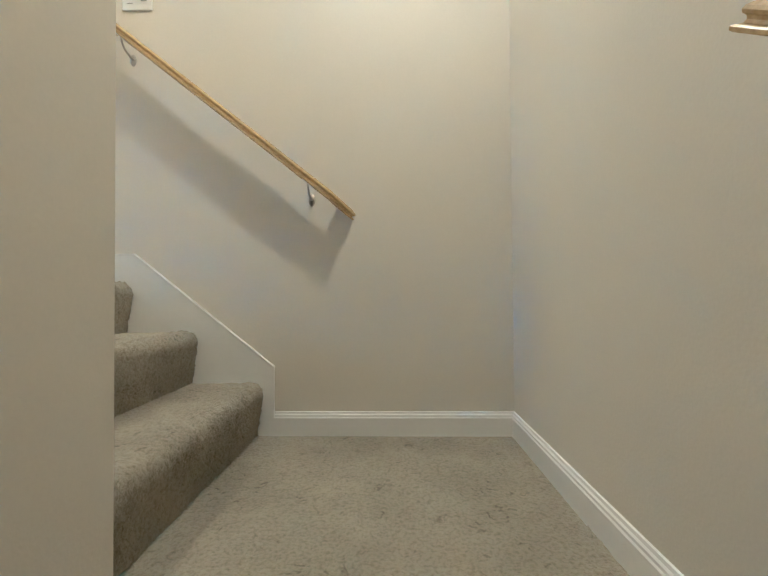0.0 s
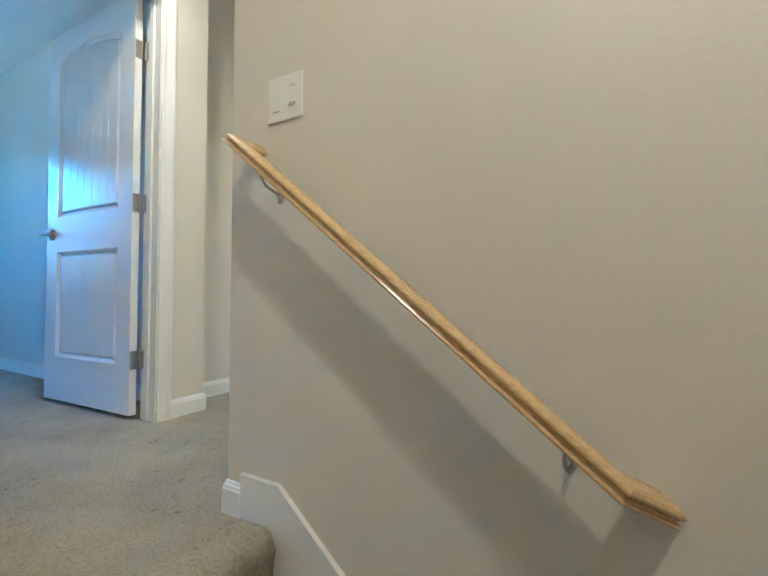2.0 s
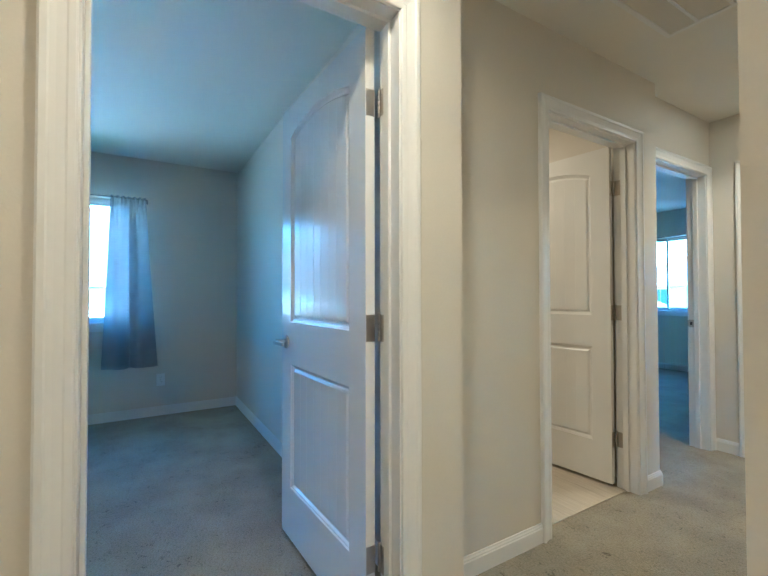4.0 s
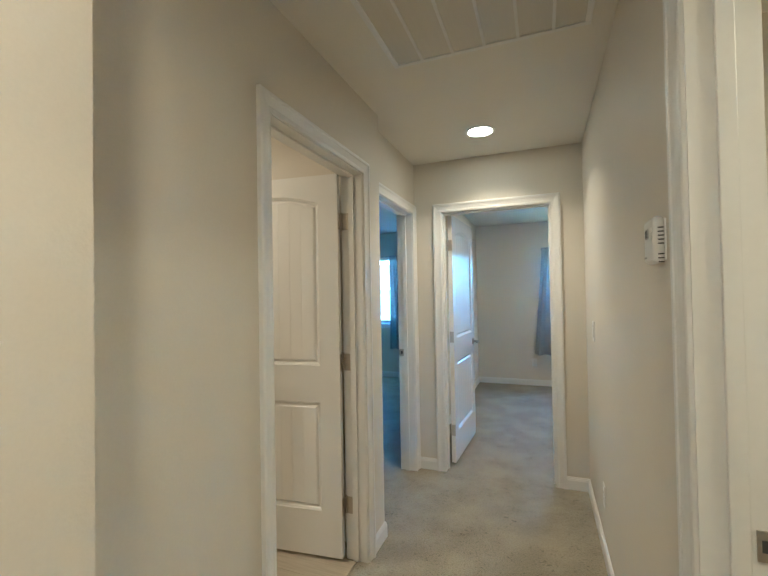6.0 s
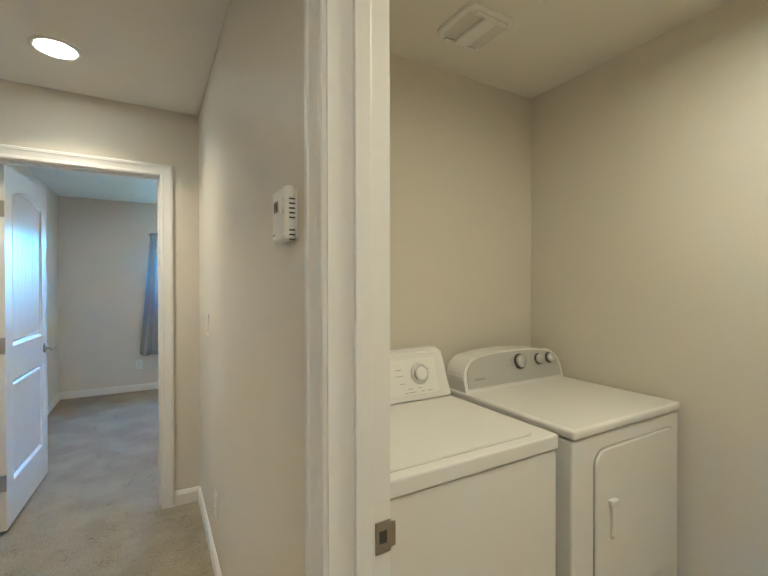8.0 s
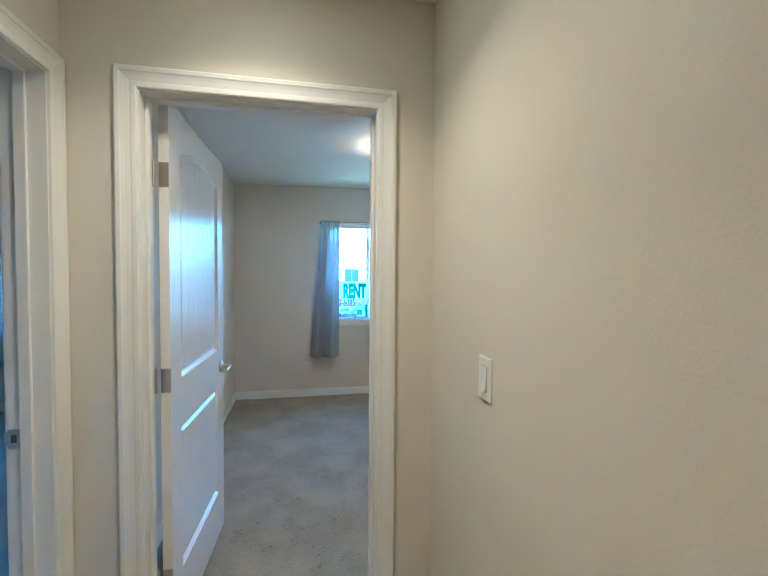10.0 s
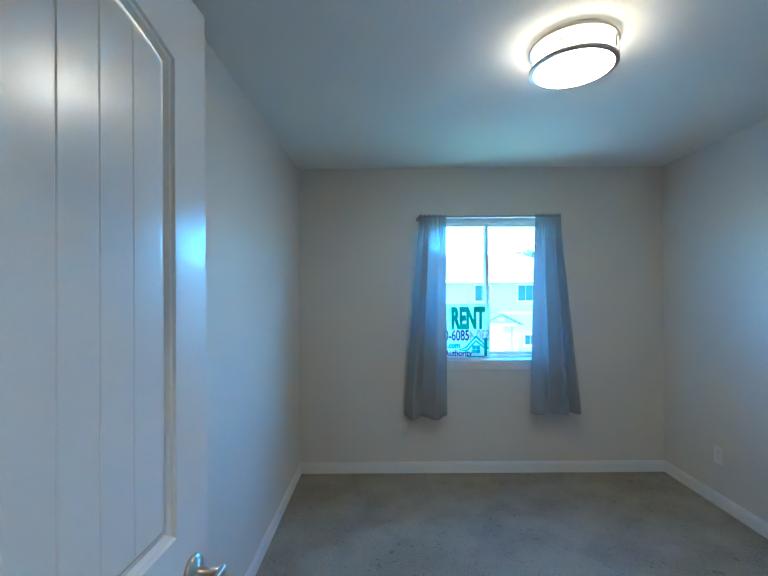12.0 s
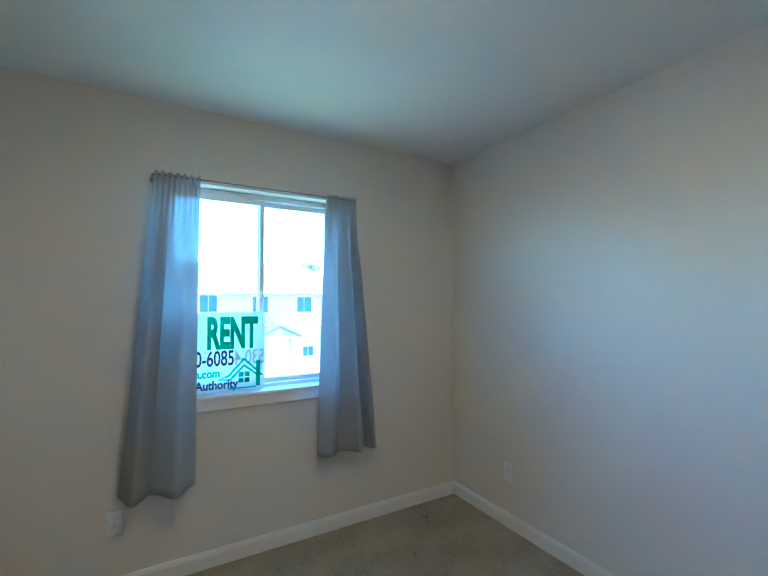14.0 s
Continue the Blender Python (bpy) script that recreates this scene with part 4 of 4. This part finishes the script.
def outlet(m, group="wall outlets"):
    p = plate("power_outlet", m, 0.072, 0.116, "white duplex power outlet plate on the wall", "outlet")
    tagged(p, group=group)
    for dz in (-0.0195, 0.0195):
        f = part("socket", boxes((-0.017, 0.017, -0.0085, -0.0055, dz - 0.0145, dz + 0.0145), bevel=0.002), PLASTIC, p)
        for dx in (-0.006, 0.006):
            part("slot", boxes((dx - 0.001, dx + 0.001, -0.0089, -0.0084, dz - 0.003, dz + 0.005)), DARK, f)
    part("screw", lathe(bmesh.new(), [(0.003, -0.0072), (0.003, -0.005)], 10, axis="y"), GREYP, p)
    return p


outlet(pose(-0.13, FAC_Y, 0.345))
outlet(pose(C_R, 6.29, 0.343, 0, 0, -90))
outlet(pose(RIGHT_X, 2.72, 0.33, 0, 0, -90))
outlet(pose(A_FAR, 0.0, 0.34, 0, 0, 90))

sw = plate("light_switch", pose(RIGHT_X, 3.015, 1.157, 0, 0, -90), 0.074, 0.117, "white rocker light switch on the hall wall", "light switch")
rk = bmesh.new()
prism(rk, [(-0.033, -0.006), (-0.033, -0.0075), (0.0, -0.0085), (0.033, -0.0115), (0.033, -0.006)], lambda s, t, v: (v, t, -s), -0.0165, 0.0165)
part("rocker", rk, PLASTIC, sw)
part("rocker_gap", boxes((-0.018, 0.018, -0.0066, -0.0058, -0.0345, 0.0345)), GREYP, sw)

cp = plate("wall_control", pose(0.484, RAIL_Y, 1.103), 0.117, 0.117, "white two-gang switch plate with small marks above the handrail", "switch plate")
for dx in (-0.027, 0.027):
    part("paddle", boxes((dx - 0.0165, dx + 0.0165, -0.0068, -0.005, -0.0335, 0.0335), bevel=0.0005), PLASTIC, cp)
part("mark", boxes((-0.038, -0.016, -0.0075, -0.0064, -0.034, -0.031)), GREYP, cp)
part("slider", boxes((0.016, 0.038, -0.009, -0.0064, -0.026, -0.018), bevel=0.0008), GREYP, cp)
part("mark", boxes((0.018, 0.036, -0.0075, -0.0064, 0.025, 0.0265)), GREYP, cp)

th = new("thermostat")
th.matrix_world = pose(RIGHT_X, 1.515, 1.517, 0, 0, -90) @ Matrix.Scale(0.87, 4)
bm = bmesh.new()
box(bm, -0.060, 0.060, -0.032, -0.004, -0.066, 0.066, 0.013, 4)
box(bm, -0.052, 0.052, -0.004, 0.0, -0.058, 0.058)
part("case", bm, PLASTIC, th)
part("display", boxes((-0.034, 0.004, -0.0335, -0.0318, 0.008, 0.036), bevel=0.0005), GREYP, th, "grey display")
part("digits", boxes((-0.030, -0.019, -0.0341, -0.0334, 0.012, 0.032), (-0.014, -0.003, -0.0341, -0.0334, 0.012, 0.032)), DARK, th)
for k in range(2):
    part("button", boxes((0.025, 0.042, -0.0345, -0.0318, 0.022 - 0.026 * k, 0.036 - 0.026 * k), bevel=0.001), PLASTIC, th)
part("mark", boxes((-0.05, -0.025, -0.0328, -0.0318, -0.048, -0.043)), GREYP, th)
for k in range(8):
    z = 0.032 - 0.011 * k - (0.018 if k > 4 else 0.0)
    part("vent_slot", boxes((0.0592, 0.0606, -0.022, -0.008, z - 0.0018, z + 0.0018)), DARK, th)
tagged(th, "white plastic wall thermostat with a small grey display", "thermostat")


# ---- laundry ----
structure(mesh_ob("floor_laundry", boxes((0.40, 1.935, 0.255, 2.28, 0.001, 0.006)), VINYLFLOOR), "light vinyl floor in the laundry", "floor")
bathfloor = structure(empty("floor_bathroom", -2, 1.5, 0.0), "light wood-look vinyl plank floor in the bathroom", "floor")

washer = empty("washing_machine", 0.818, 1.88, 0.006)
WX, WF, WB_, WT = 0.345, -0.368, 0.33, 0.880
bm = bmesh.new()
box(bm, -WX, WX, WF + 0.008, WB_, 0.03, WT - 0.052, 0.006, 2)
part("cabinet", bm, ENAMEL, washer)
bm = bmesh.new()
box(bm, -WX - 0.002, WX + 0.002, WF, WB_, WT - 0.048, WT, 0.006, 2)
part("top_panel", bm, ENAMEL, washer)
LID = (-WX + 0.055, WX - 0.068, WF + 0.040, 0.150)
bm = prism(bmesh.new(), round_rect(*LID, 0.030), lambda s, t, v: (s, t, v), WT - 0.004, WT + 0.0035)
bmesh.ops.recalc_face_normals(bm, faces=bm.faces)
bmesh.ops.bevel(bm, geom=[e for e in bm.edges if all(v.co.z > WT for v in e.verts)], offset=0.002, segments=2, affect="EDGES")
part("lid", bm, ENAMEL, washer)
part("lid_gap", prism(bmesh.new(), round_rect(LID[0] - 0.004, LID[1] + 0.004, LID[2] - 0.003, LID[3] + 0.003, 0.033), lambda s, t, v: (s, t, v), WT - 0.002, WT + 0.0006), GREYP, washer)
con = bmesh.new()
prism(con, [(0.16, WT - 0.003), (0.215, WT + 0.197), (0.24, WT + 0.205), (0.30, WT + 0.205), (0.33, WT + 0.17), (0.33, WT - 0.003)], lambda s, t, v: (v, s, t), -WX, WX)
for v in con.verts:
    if v.co.z > WT + 0.1:
        v.co.x *= 0.935
bmesh.ops.recalc_face_normals(con, faces=con.faces)
bmesh.ops.bevel(con, geom=list(con.edges), offset=0.012, segments=3, affect="EDGES")
console = part("console", con, ENAMEL, washer, "white sloping control console")
tilt = pose(0, 0.1872, WT + 0.097, -15.4, 0, 0)


def on_console(name, bm, material, parent, x, z, smooth=False, label=""):
    o = part(name, bm, material, parent, label, smooth)
    o.matrix_local = tilt @ Matrix.Translation((x, 0, z))
    return o


on_console("console_face", boxes((-0.27, 0.27, -0.0016, 0.004, -0.072, 0.075), bevel=0.001), PLASTIC, console, 0, 0)
for x, r in ((0.185, 0.044), (0.0, 0.024), (-0.2, 0.024)):
    on_console("dial_ring", lathe(bmesh.new(), [(r, -0.001), (r, -0.005), (r * 0.93, -0.007), (0.0, -0.007)], 36, axis="y"), SILVERP, console, x, 0.012, True)
    bm = lathe(bmesh.new(), [(r * 0.68, -0.006), (r * 0.62, -0.020), (r * 0.55, -0.023), (0.0, -0.023)], 28, axis="y")
    k = on_console("dial", bm, PLASTIC, console, x, 0.012, True)
    rot = bmesh.new()
    box(rot, -r * 0.6, r * 0.6, -0.034, -0.02, -r * 0.16, r * 0.16, 0.003, 2)
    o = on_console("dial_grip", rot, PLASTIC, console, x, 0.012)
    o.matrix_local = o.matrix_local @ pose(0, 0, 0, 0, -28, 0)
for x0, x1, z in ((0.07, 0.10, 0.035), (0.065, 0.105, 0.010), (0.085, 0.11, -0.022), (0.205, 0.24, 0.03), (0.205, 0.235, 0.014), (0.12, 0.14, -0.045), (0.17, 0.185, -0.045), (0.10, 0.16, -0.060), (0.18, 0.20, -0.060), (0.215, 0.24, -0.060), (-0.13, -0.08, 0.055), (-0.145, -0.125, 0.03), (-0.075, -0.055, 0.03), (-0.075, -0.05, 0.0), (-0.15, -0.125, 0.0), (-0.14, -0.06, -0.058), (-0.24, -0.18, 0.055), (-0.24, -0.16, -0.058)):
    on_console("printed_mark", boxes((x0, x1, -0.0022, -0.0015, z - 0.0012, z + 0.0012)), GREYP, console, 0, 0)
for x in (-0.26, 0.26):
    for y in (-0.25, 0.26):
        part("foot", lathe(bmesh.new(), [(0.02, 0.0), (0.02, 0.01), (0.01, 0.012), (0.01, 0.032)], 12, (x, y, 0)), DARK, washer)
tagged(washer, "white top-loading washing machine with a dial console", "washing machine")

dryer = empty("clothes_dryer", 1.572, 1.875, 0.006)
DX, DF = 0.343, -0.375
bm = bmesh.new()
box(bm, -DX, DX, DF + 0.008, 0.33, 0.03, WT - 0.04, 0.010, 3)
part("cabinet", bm, ENAMEL, dryer)
bm = bmesh.new()
box(bm, -DX - 0.002, DX + 0.002, DF, 0.33, WT - 0.036, WT, 0.012, 3)
part("top_panel", bm, ENAMEL, dryer)
# rounded console: end view drawn across x
half = 0.335


def hump(grow):
    pts = [(-half - grow, -0.003)]
    for k in range(9):
        a = radians(180 - 78 * k / 8)
        pts.append((-half + 0.115 + (0.115 + grow) * math.cos(a), 0.045 + (0.105 + grow) * math.sin(a)))
    for k in range(7):
        s = -1 + 2 * (k + 1) / 8
        pts.append((s * 0.20, 0.163 + grow * 0.9 - 0.010 * s * s))
    for k in range(9):
        a = radians(102 - 78 * 1.0 + 78 * (1 - k / 8) - 24)
        pts.append((half - 0.115 + (0.115 + grow) * math.cos(a), 0.045 + (0.105 + grow) * math.sin(a)))
    pts.append((half + grow, -0.003))
    return pts


bm = bmesh.new()
prism(bm, [(x, WT + z) for x, z in hump(0.0)], lambda s, t, v: (s, v + 0.25 * (t - WT), t), 0.17, 0.29)
bmesh.ops.recalc_face_normals(bm, faces=bm.faces)
dcon = part("console", bm, ENAMEL, dryer, "white arched control console")
bm = bmesh.new()
prism(bm, [(x * 0.94, WT + 0.016 + z * 0.86) for x, z in hump(0.0)], lambda s, t, v: (s, v + 0.25 * (t - WT), t), 0.166, 0.174)
part("console_face", bm, SILVERP, dcon, "silver grey control panel")
dt = pose(0, 0.192, WT + 0.105, -14, 0, 0)
for x, r in ((0.03, 0.031), (0.165, 0.023), (0.245, 0.023)):
    o = part("dial", lathe(bmesh.new(), [(r, 0.0), (r, -0.016), (r * 0.9, -0.022), (0.0, -0.023)], 28, axis="y"), SILVERP, dcon, "", True)
    o.matrix_local = dt @ Matrix.Translation((x, 0, 0.0))
    o = part("dial_ring", lathe(bmesh.new(), [(r * 1.2, 0.001), (r * 1.2, -0.005), (r, -0.009)], 28, axis="y"), DARK, dcon, "", True)
    o.matrix_local = dt @ Matrix.Translation((x, 0, 0.0))
o = part("badge", boxes((-0.275, -0.215, -0.0015, 0.002, -0.062, -0.052)), GREYP, dcon)
o.matrix_local = dt
for x0, x1, z in ((-0.03, -0.008, 0.012), (-0.05, 0.0, -0.012), (0.06, 0.085, 0.01), (0.11, 0.13, 0.03)):
    o = part("printed_mark", boxes((x0, x1, -0.002, 0.002, z - 0.0012, z + 0.0012)), GREYP, dcon)
    o.matrix_local = dt


def facing(s, t, v):
    return (s, v, t)


bm = prism(bmesh.new(), round_rect(-0.23, 0.30, 0.25, 0.79, 0.055), facing, DF - 0.004, DF + 0.012)
bmesh.ops.recalc_face_normals(bm, faces=bm.faces)
front = [e for e in bm.edges if all(v.co.y < DF for v in e.verts)]
bmesh.ops.bevel(bm, geom=front, offset=0.0025, segments=2, affect="EDGES")
dd = part("door", bm, ENAMEL, dryer, "white dryer door")
part("door_gap", prism(bmesh.new(), round_rect(-0.2335, 0.3035, 0.2465, 0.7935, 0.058), facing, DF + 0.002, DF + 0.0086), GREYP, dryer)
part("pull", boxes((-0.165, -0.125, DF - 0.022, DF - 0.003, 0.59, 0.61), bevel=0.004), ENAMEL, dd)
part("pull", boxes((-0.15, -0.125, DF - 0.016, DF - 0.003, 0.47, 0.60), bevel=0.004), ENAMEL, dd)
for x in (-0.27, 0.27):
    for y in (-0.29, 0.27):
        part("foot", lathe(bmesh.new(), [(0.02, 0.0), (0.02, 0.01), (0.01, 0.012), (0.01, 0.032)], 12, (x, y, 0)), DARK, dryer)
tagged(dryer, "white clothes dryer with an arched silver control panel", "clothes dryer")


# ---- outside ----
GZ = -3.05
structure(mesh_ob("ground", boxes((-400, 400, -400, 900, GZ - 0.3, GZ)), GRASS), "dry grass ground around the houses", "ground")
structure(mesh_ob("road", boxes((-200, 200, 15.5, 23.0, GZ + 0.003, GZ + 0.012)), ASPHALT), "asphalt street between the houses", "road")
for y in (14.0, 23.2):
    structure(mesh_ob("pavement", boxes((-200, 200, y, y + 1.4, GZ, GZ + 0.13), bevel=0.02), CONCRETE), "concrete pavement with a kerb", "pavement")


def far_window(parent, x0, x1, y, z0, z1, panes=2):
    w = part("window", boxes((x0 - 0.07, x1 + 0.07, y - 0.06, y, z1, z1 + 0.08), (x0 - 0.07, x1 + 0.07, y - 0.08, y, z0 - 0.08, z0), (x0 - 0.07, x0, y - 0.06, y, z0, z1), (x1, x1 + 0.07, y - 0.06, y, z0, z1)), VINYL, parent)
    for k in range(panes):
        a = x0 + (x1 - x0) * k / panes
        b = x0 + (x1 - x0) * (k + 1) / panes
        part("pane", boxes((a + 0.02, b - 0.02, y - 0.03, y - 0.01, z0 + 0.02, z1 - 0.02)), FARGLASS, w)
    return w


def neighbour(x0, x1, y, depth, eave, ridge, porch_x, wins, label):
    """A two-storey stucco house that faces -y."""
    h = empty("neighbour_house", (x0 + x1) / 2, y, GZ)
    W = lambda bm, name, m: fixed(mesh_ob(name, bm, m), h)
    W(boxes((x0, x1, y, y + depth, GZ, eave)), "wall", STUCCO)
    W(boxes((x0 - 0.05, x1 + 0.05, y - 0.03, y, eave - 2.35, eave - 2.2)), "belt_trim", VINYL)
    bm = bmesh.new()
    o = 0.45
    rp = [(x0 - o, y - o, eave), (x1 + o, y - o, eave), (x1 + o, y + depth + o, eave), (x0 - o, y + depth + o, eave), (x0 + 3, y + depth / 2, ridge), (x1 - 3, y + depth / 2, ridge)]
    v = [bm.verts.new(p) for p in rp]
    for f in ((0, 1, 5, 4), (1, 2, 5), (2, 3, 4, 5), (3, 0, 4), (0, 3, 2, 1)):
        bm.faces.new([v[i] for i in f])
    W(bm, "roof", SHINGLE)
    W(boxes((x0 - o, x1 + o, y - o - 0.03, y - o, eave - 0.16, eave + 0.02)), "fascia", VINYL)
    # porch with a gable
    px, pw, py = porch_x, 1.05, y - 1.7
    for sx in (-pw + 0.15, pw - 0.15):
        W(boxes((px + sx - 0.16, px + sx + 0.16, py, py + 0.32, GZ, GZ + 2.05)), "porch_post", STUCCO)
    W(boxes((px - pw, px + pw, py - 0.05, y, GZ + 2.05, GZ + 2.25)), "porch_beam", VINYL)
    bm = prism(bmesh.new(), [(px - pw, GZ + 2.25), (px + pw, GZ + 2.25), (px, GZ + 2.80)], lambda s, t, d: (s, d, t), py + 0.02, y)
    W(bm, "porch_gable", STUCCO)
    for s in (-1, 1):
        bm = prism(bmesh.new(), [(px, GZ + 2.81), (px + s * (pw + 0.30), GZ + 2.14), (px + s * (pw + 0.30), GZ + 2.26), (px, GZ + 2.93)], lambda a, t, d: (a, d, t), py - 0.3, y)
        W(bm, "porch_roof", SHINGLE)
    W(boxes((px - 0.22, px + 0.22, py - 0.01, py + 0.02, GZ + 2.40, GZ + 2.62)), "gable_vent", VINYL)
    door = W(boxes((px - 0.47, px + 0.47, y - 0.05, y, GZ + 0.15, GZ + 1.90), bevel=0.02), "front_door", VINYL)
    W(boxes((px - 0.60, px - 0.48, y - 0.06, y, GZ + 0.15, GZ + 2.02), (px + 0.48, px + 0.60, y - 0.06, y, GZ + 0.15, GZ + 2.02), (px - 0.48, px + 0.48, y - 0.06, y, GZ + 1.91, GZ + 2.02)), "door_frame", TRIM)
    W(boxes((px - 1.1, px + 1.1, py - 0.2, y, GZ, GZ + 0.14)), "porch_step", CONCRETE)
    for a, b, z0, z1 in wins:
        fw = far_window(None, a, b, y, z0, z1)
        fixed(fw, h)
    return tagged(h, label, "house", "houses across the street")


neighbour(-1.5, 14.0, 32.0, 10, 2.07, 4.3, 7.35, [(9.0, 10.1, 0.62, 1.72), (6.0, 7.05, 0.62, 1.72), (2.8, 3.85, 0.70, 1.80), (-0.4, 0.65, 0.70, 1.80), (9.45, 10.25, -2.45, -1.75), (1.4, 3.4, -2.3, -0.9)], "pale stucco two-storey house with a gabled porch across the street")
neighbour(-17.5, -4.2, 32.0, 10, 1.95, 4.3, -8.0, [(-7.0, -5.8, 0.45, 1.55), (-11.0, -9.8, 0.45, 1.55), (-15.0, -13.8, 0.45, 1.55), (-13.5, -11.5, -2.3, -0.9)], "pale stucco two-storey house across the street")
neighbour(15.2, 28.0, 32.0, 10, 1.95, 4.3, 19.0, [(17.0, 18.2, 0.45, 1.55), (21.0, 22.2, 0.45, 1.55)], "pale stucco two-storey house further along the street")

# low roofed wing below the next bedroom's window
gw = empty("garage_wing", -4.5, 10.0, GZ)
fixed(mesh_ob("wall", boxes((-9.0, -2.6, 7.0, 12.2, GZ, -0.35)), STUCCO), gw)
bm = prism(bmesh.new(), [(-9.4, -0.35), (-2.2, -0.35), (-5.8, 1.05)], lambda s, t, d: (s, d, t), 7.0, 12.6)
fixed(mesh_ob("roof", bm, SHINGLE), gw)
tagged(gw, "stucco garage wing with a low shingled roof", "house wing")

# house next door, with lap siding
nh = empty("next_house", -10, 0, GZ)
fixed(mesh_ob("wall", boxes((-16, -9.0, -8, 9, GZ, 1.3)), STUCCO), nh)
me = None
for k in range(28):
    z = GZ + 0.155 * k
    if me is None:
        bm = prism(bmesh.new(), [(-8.999, 0.0), (-8.965, 0.0), (-8.985, 0.16), (-8.999, 0.16)], lambda s, t, v: (s, v, t), -8.0, 9.0)
        o = mesh_ob("siding_board", bm, VINYL)
        me = o.data
    else:
        o = new("siding_board", me)
    o.location = (0, 0, z)
    fixed(o, nh)
bm = prism(bmesh.new(), [(-16.5, 1.3), (-8.6, 1.3), (-12.5, 3.4)], lambda s, t, d: (s, d, t), -8.4, 9.4)
fixed(mesh_ob("roof", bm, SHINGLE), nh)
tagged(nh, "neighbouring house with pale lap siding", "house")


def tree(x, y, height, spread, seed, label):
    rnd = random.Random(seed)
    t = empty("tree", x, y, GZ)
    bm = bmesh.new()
    tube(bm, [(0, 0, -0.1), (0.1, 0.05, height * 0.25), (-0.05, 0.1, height * 0.5), (0.05, 0, height * 0.8)], [0.28, 0.22, 0.16, 0.06], 10)
    limbs = []
    for k in range(9):
        a = rnd.random() * 6.28
        z0 = height * (0.4 + 0.4 * rnd.random())
        r = spread * (0.5 + 0.5 * rnd.random())
        e = Vector((r * math.cos(a), r * math.sin(a), z0 + height * 0.12 + rnd.random() * height * 0.1))
        tube(bm, [(0, 0.05, z0), (e.x * 0.5, e.y * 0.5, z0 + height * 0.04), tuple(e)], [0.10, 0.06, 0.02], 6)
        limbs += [e, e * 0.65 + Vector((0, 0, z0 * 0.35))]
    limbs.append(Vector((0, 0, height * 0.92)))
    part("trunk", bm, BARK, t)
    bm = bmesh.new()
    for c in limbs:
        for k in range(260):
            p = c + Vector((rnd.gauss(0, 1), rnd.gauss(0, 1), rnd.gauss(0, 0.6))) * spread * 0.19
            s = 0.10 + 0.10 * rnd.random()
            u = Vector((rnd.gauss(0, 1), rnd.gauss(0, 1), rnd.gauss(0, 1))).normalized()
            w = u.orthogonal().normalized()
            bm.faces.new([bm.verts.new(p + u * s), bm.verts.new(p + w * s * 0.5), bm.verts.new(p - u * s), bm.verts.new(p - w * s * 0.5)])
    part("crown", bm, LEAF, t)
    return tagged(t, label, "tree")


tree(19.5, 58.0, 9.5, 3.3, 3, "green broadleaf tree behind the houses")
tree(-13.0, 47.0, 9.5, 2.6, 5, "green broadleaf tree behind the houses")

# ---- bathroom floor planks ----
me = None
for i in range(8):
    y0 = 0.815 + i * 0.18
    for j in range(3):
        off = (i % 3) * 0.4
        x1 = -0.93 - j * 1.2 + off
        x0 = x1 - 1.2
        a, b = max(x0, -3.0), min(x1, -0.93)
        if b - a < 0.05:
            continue
        o = part("plank", boxes((a + 0.0008, b - 0.0008, y0 + 0.0008, min(y0 + 0.18, 2.403) - 0.0008, 0.001, 0.007)), VINYLFLOOR, None)
        fixed(o, bathfloor)
